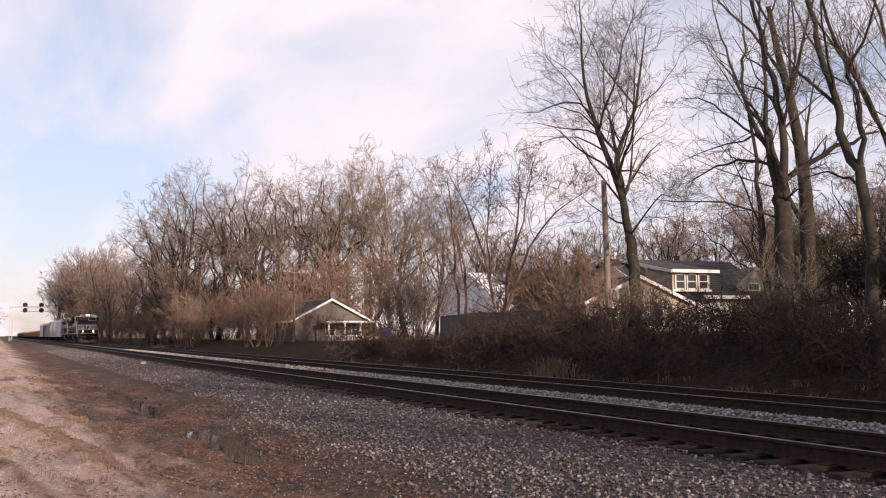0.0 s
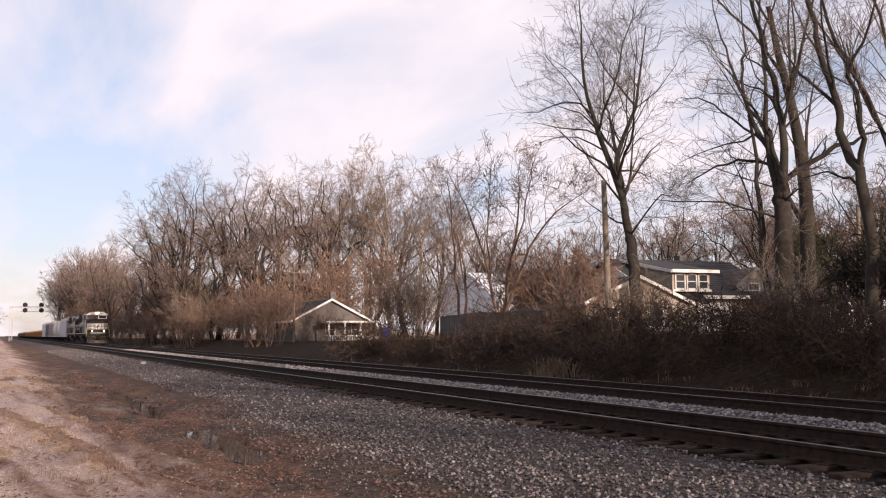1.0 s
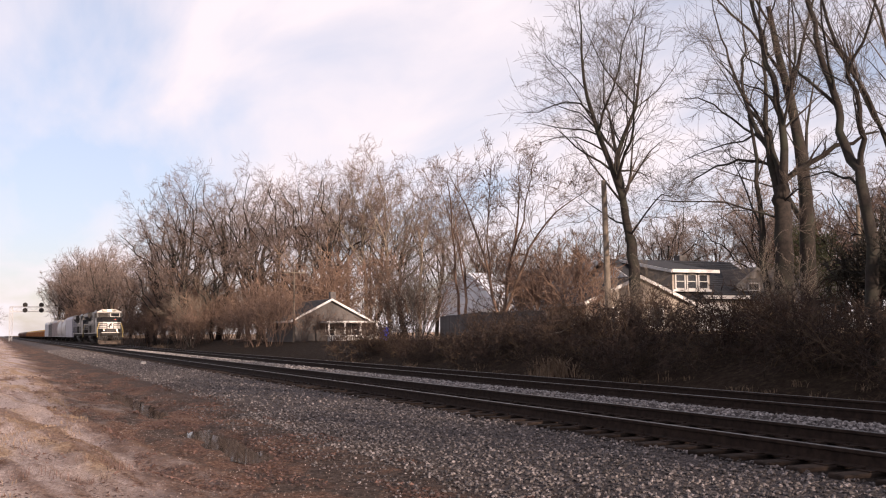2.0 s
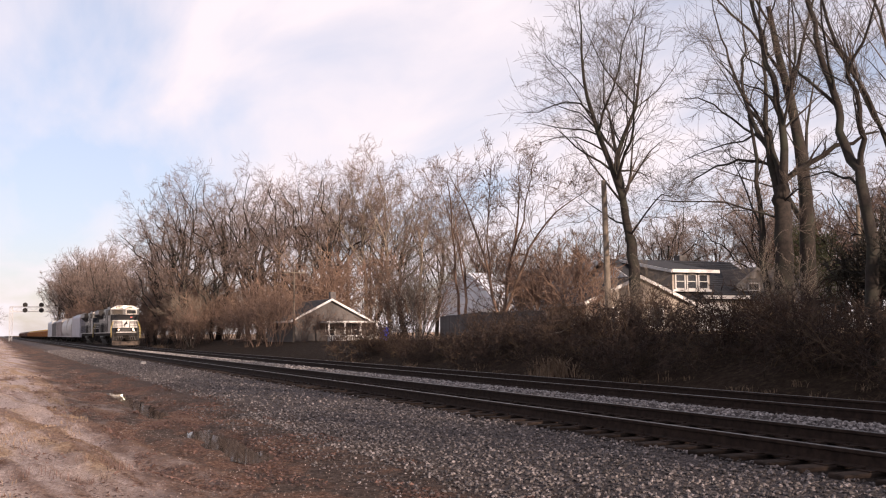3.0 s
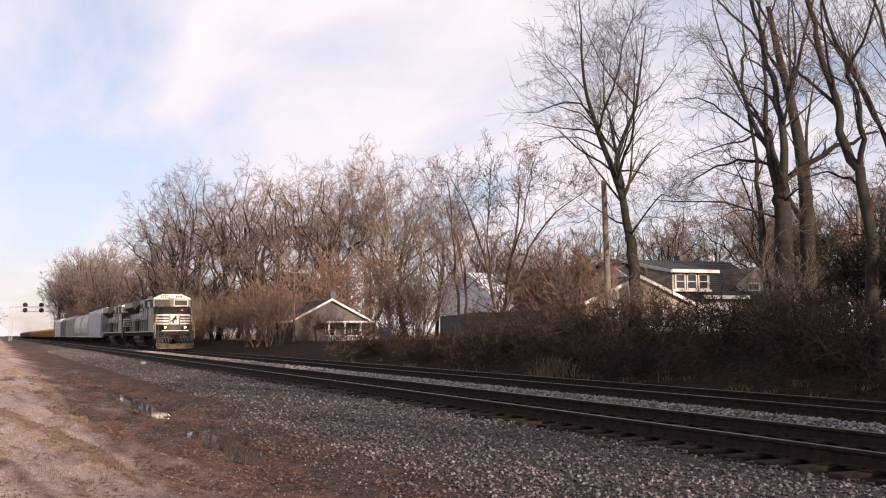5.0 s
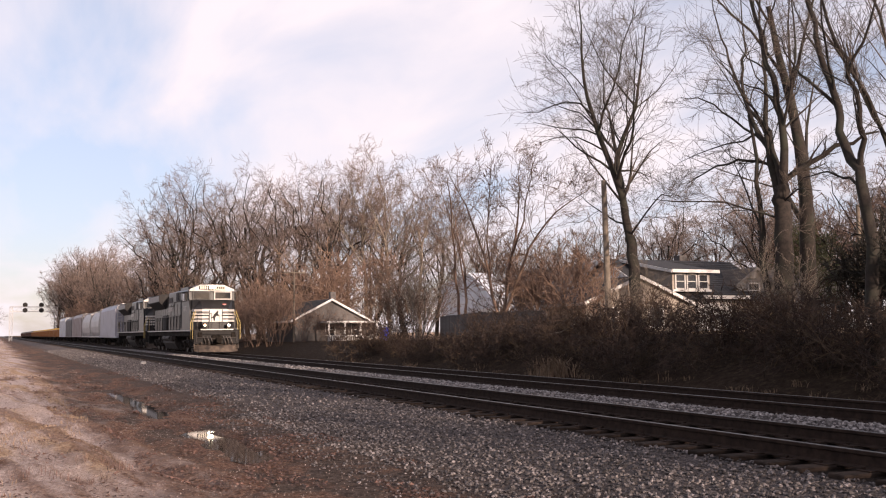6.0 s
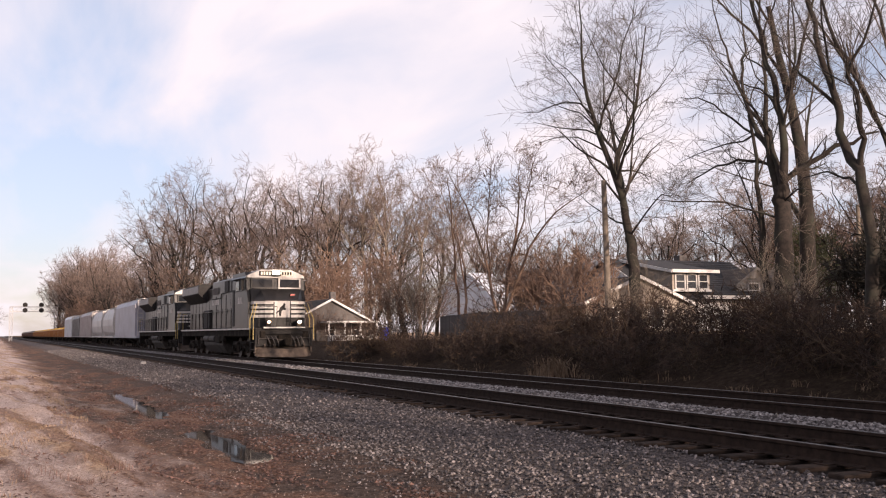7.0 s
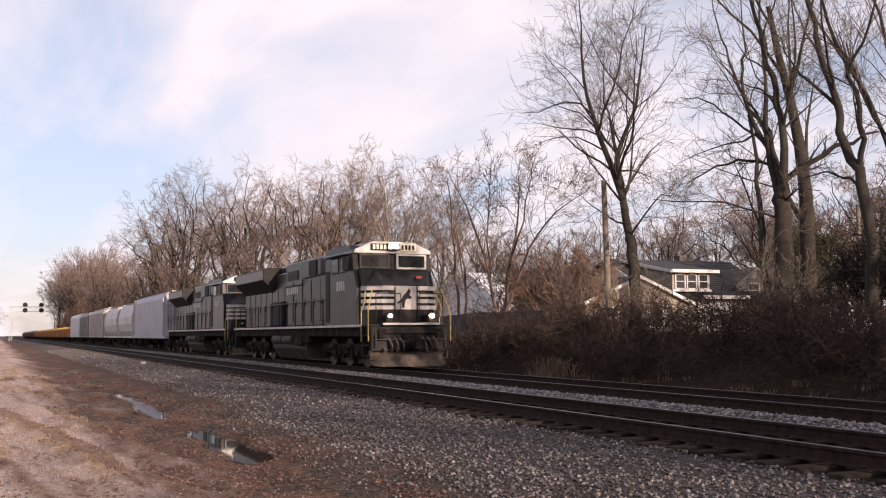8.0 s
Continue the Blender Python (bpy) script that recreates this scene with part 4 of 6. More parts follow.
def truck_frame(thing, x, axles, r, big):
    """A bogie: two side frames with their springs and boxes, and the wheelsets."""
    t = new("truck")
    t.parent = thing
    t.location = (x, 0, 0)
    for s in (-1, 1):
        y0, y1 = sorted((s * 0.99, s * 1.16))
        lo, hi = min(axles) - 0.42, max(axles) + 0.42
        bm = bmesh.new()
        if big:
            prism(bm, [(lo, 0.62), (lo + 0.15, 0.86), (hi - 0.15, 0.86), (hi, 0.62), (hi - 0.3, 0.60), (hi - 0.65, 0.50), (lo + 0.65, 0.50), (lo + 0.3, 0.60)], "y", y0, y1)
        else:
            prism(bm, [(lo, 0.42), (lo, 0.54), (-0.45, 0.80), (0.45, 0.80), (hi, 0.54), (hi, 0.42), (hi - 0.3, 0.40), (0.35, 0.22), (-0.35, 0.22), (lo + 0.3, 0.40)], "y", y0, y1)
        f = part("side_frame", bm, UNDER, t)
        for a in axles:
            b = boxes((a - 0.19, a + 0.19, y0 - 0.02, y1 + 0.03, r - 0.19, r + 0.2), bevel=0.03)
            rod(b, (a, s * 1.16, r), (a, s * 1.26, r), 0.12, 10)
            part("axle_box", b, UNDER, f)
        sp = bmesh.new()
        mids = [(p + q) / 2 for p, q in zip(axles, axles[1:])]
        for m in mids:
            for k in (-0.16, 0, 0.16):
                rod(sp, (m + k, s * 1.13, 0.34), (m + k, s * 1.13, 0.6), 0.07, 8)
        part("springs", sp, UNDER, f)
        if big:
            br = bmesh.new()
            for m in mids:
                rod(br, (m - 0.35, s * 1.2, 0.72), (m + 0.3, s * 1.2, 0.74), 0.09, 8)
                box(br, m + 0.34, m + 0.44, s * 1.2 - 0.03, s * 1.2 + 0.03, 0.25, 0.8)
            part("brake_cylinder", br, UNDER, f)
    part("bolster", boxes((-0.3, 0.3, -1.0, 1.0, 0.5, 0.78), bevel=0.03), UNDER, t)
    for a in axles:
        wheelset(t, a, r)
    return t


def coupler(thing, x, way, z=0.88):
    bm = boxes((min(x, x - way * 0.7), max(x, x - way * 0.7), -0.09, 0.09, z - 0.1, z + 0.1), bevel=0.02)
    prism(bm, [(x - way * 0.05, -0.16), (x + way * 0.18, -0.18), (x + way * 0.2, -0.06), (x + way * 0.08, 0.0), (x + way * 0.17, 0.12), (x + way * 0.05, 0.2), (x - way * 0.1, 0.12)], "z", z - 0.15, z + 0.15)
    return part("coupler", bm, UNDER, thing)


def bars(parent, name, x, y, z, wide, high, n, material, along="x"):
    """Unreadable figures as plain upright bars on a face."""
    bm = bmesh.new()
    step = wide / n
    for i in range(n):
        a = -wide / 2 + step * (i + 0.2)
        b = a + step * 0.6
        if along == "x":
            box(bm, x + a, x + b, y - 0.006, y + 0.006, z - high / 2, z + high / 2)
        else:
            box(bm, x - 0.006, x + 0.006, y + a, y + b, z - high / 2, z + high / 2)
    return part(name, bm, material, parent)


def make_locomotive():
    """Six-axle diesel: x = 0 at the headlight, front towards +x, z = 0 on the rail."""
    e = tagged(new("diesel_locomotive"), "black six-axle diesel locomotive with white nose stripes on the track", "locomotive", "locomotives of the train")
    # frame, deck and underparts
    f = part("underframe", boxes((-19.3, 1.55, -1.42, 1.42, 1.12, 1.47), (-19.1, 1.2, -0.6, 0.6, 0.8, 1.12), bevel=0.03), UNDER, e)
    part("walkway", boxes((-19.35, 1.6, -1.53, 1.53, 1.47, 1.55), bevel=0.01), SOOT, e)
    for s in (-1, 1):
        part("sill_stripe", boxes((-19.2, 0.85, s * 1.535 - 0.006, s * 1.535 + 0.006, 1.46, 1.545)), WHITE, f, "white reflective sill stripe")
    part("fuel_tank", prism(bmesh.new(), [(-1.38, 1.1), (-1.38, 0.62), (-1.1, 0.2), (1.1, 0.2), (1.38, 0.62), (1.38, 1.1)], "x", -11.6, -6.2), TANK, e, "dusty dark fuel tank")
    for s in (-1, 1):
        for x in (-10.6, -8.9):
            bm = rod(bmesh.new(), (x - 0.75, s * 1.36, 0.98), (x + 0.75, s * 1.36, 0.98), 0.19, 14)
            part("air_reservoir", bm, TANK, e)
        part("battery_box", boxes((-7.6, -6.5, s * 1.44 - 0.1, s * 1.44 + 0.08, 0.75, 1.12), (-6.4, -5.6, s * 1.4 - 0.1, s * 1.4 + 0.1, 0.85, 1.12), bevel=0.03), UNDER, e)
    truck_frame(e, -2.35, (-1.95, 0.0, 1.95), 0.53, True)
    truck_frame(e, -15.6, (-1.95, 0.0, 1.95), 0.53, True)
    # front end
    part("pilot", boxes((1.45, 1.62, -1.45, 1.45, 0.62, 1.47), bevel=0.02), SOOT, e)
    bm = bmesh.new()
    prism(bm, [(1.55, -1.42), (1.86, -1.12), (2.24, -0.35), (2.3, 0.0), (2.24, 0.35), (1.86, 1.12), (1.55, 1.42), (1.45, 1.42), (1.45, -1.42)], "z", 0.10, 0.52)
    for v in bm.verts:
        if v.co.z > 0.5 and v.co.x > 1.5:
            v.co.x -= 0.30
            v.co.z += 0.16 * (abs(v.co.y) / 1.42) ** 2 - 0.04
        elif v.co.z < 0.2 and abs(v.co.y) > 1.2:
            v.co.z += 0.05
    part("snow_plow", bm, DUST, e, "dust-caked steel snow plow")
    bm = boxes((1.5, 1.78, -1.08, 1.08, 1.50, 1.60), (1.5, 1.72, -0.95, 0.95, 1.22, 1.34), bevel=0.015)
    part("anticlimber", bm, SOOT, e)
    part("anticlimber_stripe", boxes((1.782, 1.79, -1.06, 1.06, 1.515, 1.585)), WHITE, e, "white edge stripe")
    coupler(e, 2.42, 1)
    coupler(e, -19.6, -1)
    hose = mat("rubber_hose", (0.06, 0.055, 0.05), (0.14, 0.12, 0.11), 5, 0.6)
    for y in (-0.85, -0.62, -0.42, 0.42, 0.62, 0.85):
        part("air_hose", rods([(1.66 + 0.22 * math.sin(k), y + 0.05 * k, 1.1 - 0.17 * k) for k in np.linspace(0, 3, 6)], r=0.024), hose, e)
    bm = rods([(1.72, -1.3, 1.02), (1.72, -0.5, 1.02), (1.78, -0.3, 0.95), (1.78, 0.3, 0.95), (1.72, 0.5, 1.02), (1.72, 1.3, 1.02)], [(1.70, -1.3, 0.75), (1.70, -1.3, 1.2)], [(1.70, 1.3, 0.75), (1.70, 1.3, 1.2)], r=0.025)
    part("uncoupling_lever", bm, TANK, e)
    bm = boxes((1.62, 1.74, -1.2, -0.95, 1.05, 1.4), (1.62, 1.72, 0.95, 1.22, 1.0, 1.38), (1.62, 1.8, -0.32, 0.32, 0.66, 1.2), (1.62, 1.68, -0.85, -0.5, 0.7, 0.98), (1.62, 1.68, 0.5, 0.85, 0.7, 0.98), bevel=0.03)
    part("draft_gear_pocket", bm, UNDER, e)
    for y in (-1.0, -0.55, 0.55, 1.0):
        part("hose_coupling", rod(bmesh.new(), (1.74, y, 0.72), (1.86, y, 0.62), 0.05, 8), DUST, e)
    for s in (-1, 1):
        part("plow_step", boxes((1.5, 1.66, s * 1.36 - 0.14, s * 1.36 + 0.1, 0.32, 0.36), (1.5, 1.6, s * 1.42 - 0.03, s * 1.42 + 0.03, 0.3, 1.3), bevel=0.01), DUST, e)
    for s in (-1, 1):
        st = boxes(*[(0.98, 1.5, s * 1.52 - 0.26 * (s > 0), s * 1.52 + 0.26 * (s < 0), z, z + 0.03) for z in (0.45, 0.8, 1.15)], (0.92, 0.98, s * 1.52 - 0.3 * (s > 0), s * 1.52 + 0.3 * (s < 0), 0.42, 1.47))
        part("step_well", st, SOOT, e)
        for x in (0.92, 1.62):
            part("stair_handrail", rods([(x, s * 1.54, 0.95), (x, s * 1.54, 2.0), (x + (0.02 if x < 1 else -0.16), s * 1.42, 2.35), (x - 0.25, s * 1.30, 2.78)], r=0.02), YELLOW, e, "yellow grab rail")
        part("front_handrail", rods([(1.62, s * 0.35, 1.6), (1.62, s * 0.35, 2.6), (1.60, s * 1.25, 2.6), (1.6, s * 1.25, 1.6)], r=0.018), BLACK, e)
    # nose with its white bars
    nose = [(-1.38, 1.0 - 0.55), (-1.30, 0.85), (-0.85, 1.18), (0.85, 1.18), (1.30, 0.85), (1.38, 1.0 - 0.55), (1.38, -0.2), (-1.38, -0.2)]
    bm = prism(bmesh.new(), [(x, y) for y, x in nose], "z", 1.55, 3.52)
    for v in bm.verts:
        if v.co.z > 3 and v.co.x > -0.1:
            v.co.x = 0.02 + (v.co.x - 0.02) * 0.18
            v.co.y *= 0.98
    mid = bmesh.ops.bisect_plane(bm, geom=bm.verts[:] + bm.edges[:] + bm.faces[:], plane_co=(0, 0, 2.93), plane_no=(0, 0, 1))
    for el in mid["geom_cut"]:
        if isinstance(el, bmesh.types.BMVert) and el.co.x > 0.1:
            k = max(nose, key=lambda p: -abs(p[0] - el.co.y) - 0.3 * abs(p[1] - el.co.x))
            el.co.x = k[1]
    n = part("nose", bm, BLACK, e)
    front = [(-1.392, 0.1), (-1.392, 0.45), (-1.312, 0.855), (-0.86, 1.19), (0.86, 1.19), (1.312, 0.855), (1.392, 0.45), (1.392, 0.1)]

    def band(z0, z1, pts):
        b = bmesh.new()
        lo, hi = [b.verts.new((x, y, z0)) for y, x in pts], [b.verts.new((x, y, z1)) for y, x in pts]
        for i in range(len(pts) - 1):
            b.faces.new((lo[i], lo[i + 1], hi[i + 1], hi[i]))
        return b
    for i in range(4):
        z = 2.06 + 0.225 * i
        part("nose_stripe", band(z, z + 0.135, front[1:4] + [(-0.42, 1.19)]), WHITE, n, "white stripe")
        part("nose_stripe", band(z, z + 0.135, [(0.48, 1.19)] + front[4:7]), WHITE, n, "white stripe")
    part("nose_panel", boxes((1.186, 1.197, -0.36, 0.42, 2.06, 2.87)), WHITE, n, "white panel")
    part("nose_top_stripe", band(2.835, 2.885, front[1:7]), WHITE, n)
    bm = bmesh.new()
    for pts in ([(-0.12, 2.12), (-0.04, 2.12), (0.0, 2.36), (0.06, 2.44), (0.2, 2.42), (0.24, 2.5), (0.16, 2.56), (0.2, 2.72), (0.12, 2.8), (0.04, 2.66), (-0.08, 2.56), (-0.16, 2.42)], [(-0.16, 2.42), (-0.3, 2.3), (-0.28, 2.24), (-0.12, 2.36)]):
        prism(bm, pts, "x", 1.198, 1.203)
    part("emblem", bm, SOOT, n, "plain dark emblem shape")
    part("nose_door", boxes((1.188, 1.203, 0.43, 0.47, 1.62, 2.9), (1.0, 1.19, -0.3, 0.4, 1.6, 1.95), bevel=0.004), BLACK, n)
    lampbox = part("marker_light_box", boxes((0.72, 0.9, 0.5, 0.78, 3.02, 3.26), bevel=0.03), SOOT, n)
    part("marker_lens", boxes((0.9, 0.91, 0.53, 0.75, 3.18, 3.25)), RED, lampbox)
    # cab
    side = [(-3.3, 1.55), (0.3, 1.55), (0.3, 2.85), (0.0, 3.5), (-0.12, 4.15), (-0.5, 4.42), (-3.3, 4.42)]
    cab = part("cab", prism(bmesh.new(), side, "y", -1.5, 1.5), BLACK, e)
    roof = [(-1.58, 4.10), (-1.5, 4.22), (-0.75, 4.56), (0.75, 4.56), (1.5, 4.22), (1.58, 4.10)]
    bm = prism(bmesh.new(), roof, "x", -3.4, -0.02)
    part("cab_roof", bm, BLACK, e)
    brow = part("visor", prism(bmesh.new(), [(-1.5, 4.12), (-1.46, 4.24), (-0.76, 4.54), (0.76, 4.54), (1.46, 4.24), (1.5, 4.12)], "x", -0.02, 0.05), WHITE, e, "white panel over the windscreen")
    for s in (-1, 1):
        # right board pale, left dark: the front's lit and shaded halves as colour
        b = part("number_board", boxes((0.05, 0.11, s * 0.55 - 0.33, s * 0.55 + 0.33, 4.22, 4.46), bevel=0.01), SOOT if s < 0 else CREAM, brow)
        bars(b, "number", 0.115, s * 0.55, 4.34, 0.56, 0.17, 4, CREAM if s < 0 else SOOT, "y")
        lamp = rod(bmesh.new(), (0.05, s * 0.11, 4.36), (0.12, s * 0.11, 4.36), 0.066, 16)
        h = part("headlight", lamp, LAMP, e, "bright round headlight")
        # plates added below and beside each lamp to keep its glow off the nose
        part("lamp_hood", boxes((0.05, 0.30, s * 0.11 - 0.11, s * 0.11 + 0.11, 4.235, 4.255), (0.05, 0.16, s * 0.22 - 0.008, s * 0.22 + 0.008, 4.25, 4.47)), SOOT, h)
        frame_bm = boxes((0.0, 0.06, min(s * 0.12, s * 1.3), max(s * 0.12, s * 1.3), 3.55, 4.10), bevel=0.01)
        # same split here: bright frame on the lit half, black on the shaded
        w = part("windscreen_frame", frame_bm, WHITE if s > 0 else BLACK, cab)
        part("windscreen", boxes((0.062, 0.07, min(s * 0.2, s * 1.22), max(s * 0.2, s * 1.22), 3.62, 4.04)), GLASS, w)
        part("wiper", rods([(0.085, s * 0.5, 3.6), (0.085, s * 0.9, 3.9)], r=0.012), SOOT, w)
        for x0, x1 in ((-2.5, -1.65), (-1.4, -0.75)):
            sw = part("side_window", boxes((x0, x1, s * 1.505 - 0.012, s * 1.505 + 0.012, 3.45, 4.05), bevel=0.008), SOOT, cab)
            part("pane", boxes((x0 + 0.06, x1 - 0.06, s * 1.518 - 0.004, s * 1.518 + 0.004, 3.5, 4.0)), GLASS, sw)
        part("mirror", boxes((-0.72, -0.4, s * 1.56 - 0.015, s * 1.56 + 0.13 * s, 3.5, 4.0) if s > 0 else (-0.72, -0.4, -1.69, -1.545, 3.5, 4.0)), SOOT, cab)
        part("sun_shade", boxes((-2.7, -0.6, s * 1.6 - 0.1, s * 1.6 + 0.1, 4.07, 4.10)), SOOT, cab)
        bars(cab, "number", -1.45, s * 1.506, 2.98, 1.0, 0.34, 4, WHITE, "x")
        part("cab_door", boxes((-3.25, -2.75, s * 1.505 - 0.01, s * 1.505 + 0.01, 1.65, 3.6), bevel=0.006), SOOT, cab)
        d = part("ditch_light", rod(bmesh.new(), (1.70, s * 0.78, 1.83), (1.80, s * 0.78, 1.83), 0.066, 16), DITCH if s > 0 else DITCH_DIM, e, "bright ditch light")
        part("bracket", boxes((1.56, 1.70, s * 0.78 - 0.12, s * 0.78 + 0.12, 1.6, 1.95), bevel=0.02), SOOT, d)
    # equipment cabinet behind the cab, then the engine hood and the radiators
    hood = part("equipment_cabinet", boxes((-9.6, -3.3, -1.32, 1.32, 1.55, 4.32), bevel=0.05), BLACK, e)
    for s in (-1, 1):
        for x0, x1 in ((-6.05, -5.0), (-4.4, -3.75)):
            g = part("intake_grille", boxes((x0, x1, s * 1.33 - 0.03, s * 1.33 + 0.01, 3.62, 4.22), bevel=0.01), SOOT, hood)
            slats = bmesh.new()
            for k in range(7):
                box(slats, x0 + 0.05, x1 - 0.05, s * 1.345 - 0.008, s * 1.345 + 0.008, 3.66 + 0.08 * k, 3.69 + 0.08 * k)
            part("slats", slats, SOOT, g)
        for x0 in (-9.4, -8.0, -6.7, -5.4, -4.4):
            d = part("cabinet_door", boxes((x0, x0 + 0.95, s * 1.33 - 0.012, s * 1.33 + 0.012, 1.75, 3.45), bevel=0.008), BLACK, hood)
            part("latch", boxes((x0 + 0.1, x0 + 0.16, s * 1.345 - 0.012, s * 1.345 + 0.012, 2.4, 2.65)), SOOT, d)
        part("lettering_panel", boxes((-9.3, -7.7, s * 1.345 - 0.004, s * 1.345 + 0.004, 3.55, 3.95)), TANK, hood, "faded white emblem patch")
        bars(hood, "lettering", -8.5, s * 1.352, 3.1, 1.9, 0.3, 6, WHITE, "x")
        part("pipe", rods([(-9.6, s * 1.37, 3.3), (-7.0, s * 1.37, 3.3), (-6.8, s * 1.37, 3.55), (-3.3, s * 1.37, 3.6)], r=0.025), SOOT, hood)
    eng = part("engine_hood", boxes((-19.0, -9.6, -0.98, 0.98, 1.55, 4.05), (-12.6, -9.9, -0.75, 0.75, 4.0, 4.4), bevel=0.06), BLACK, e)
    for s in (-1, 1):
        for k in range(8):
            x0 = -18.8 + k * 1.12
            d = part("hood_door", boxes((x0, x0 + 1.02, s * 0.99 - 0.014, s * 0.99 + 0.014, 1.7, 3.35), bevel=0.008), BLACK, eng)
            part("latch", boxes((x0 + 0.9, x0 + 0.95, s * 1.008 - 0.012, s * 1.008 + 0.012, 2.3, 2.6)), SOOT, d)
        part("blower_duct", boxes((-12.3, -10.2, s * 1.18 - 0.2, s * 1.18 + 0.2, 1.55, 2.7), bevel=0.08), SOOT, e)
    bm = prism(bmesh.new(), [(-0.98, 3.2), (-1.56, 3.78), (-1.56, 4.28), (-1.4, 4.36), (1.4, 4.36), (1.56, 4.28), (1.56, 3.78), (0.98, 3.2)], "x", -18.8, -12.8)
    rad = part("radiator_wing", bm, SOOT, e)
    for s in (-1, 1):
        # pale sheet on the wing's side: the light it catches, as colour
        part("wing_panel", boxes((-18.7, -12.9, s * 1.568 - 0.006, s * 1.568 + 0.006, 3.82, 4.26)), PALE_PANEL, rad, "wing side painted pale as if lit")
    bm = bmesh.new()
    for k in range(18):
        box(bm, -18.5 + k * 0.31, -18.35 + k * 0.31, -1.3, 1.3, 4.36, 4.40)
    part("radiator_louvres", bm, SOOT, rad)
    part("exhaust_stack", boxes((-11.9, -10.8, -0.35, 0.35, 4.38, 4.62), bevel=0.04), SOOT, e)
    bm = bmesh.new()
    for y in (-0.2, 0, 0.2):
        rod(bm, (-5.2, y, 4.5), (-4.7, y, 4.55), 0.04, 8, 0.1)
    box(bm, -5.3, -5.1, -0.3, 0.3, 4.3, 4.5)
    part("horn", bm, SOOT, e)
    part("antenna_plate", boxes((-2.6, -1.6, -0.5, 0.5, 4.56, 4.62), bevel=0.02), SOOT, e)
    # walkway handrails
    for s in (-1, 1):
        r = part("handrail", rods([(-19.2, s * 1.5, 2.55), (-3.5, s * 1.5, 2.55)], r=0.02), BLACK, e)
        for k in range(13):
            x = -19.2 + k * 1.3
            part("stanchion", rods([(x, s * 1.5, 1.5), (x, s * 1.5, 2.55)], r=0.022), SOOT, r)
    part("end_rail", rods([(-19.3, -1.4, 1.55), (-19.3, -1.4, 2.6), (-19.3, -0.4, 2.6), (-19.3, -0.4, 1.6)], [(-19.3, 0.4, 1.6), (-19.3, 0.4, 2.6), (-19.3, 1.4, 2.6), (-19.3, 1.4, 1.55)], r=0.02), YELLOW, e)
    part("rear_pilot", boxes((-19.5, -19.35, -1.4, 1.4, 0.5, 1.5), bevel=0.02), SOOT, e)
    return e


def car_paint(name, a, b, c):
    return mat(name, a, b, 1.3, 0.5, c3=c, s3=0.5, bump=0.04, bscale=0.8)


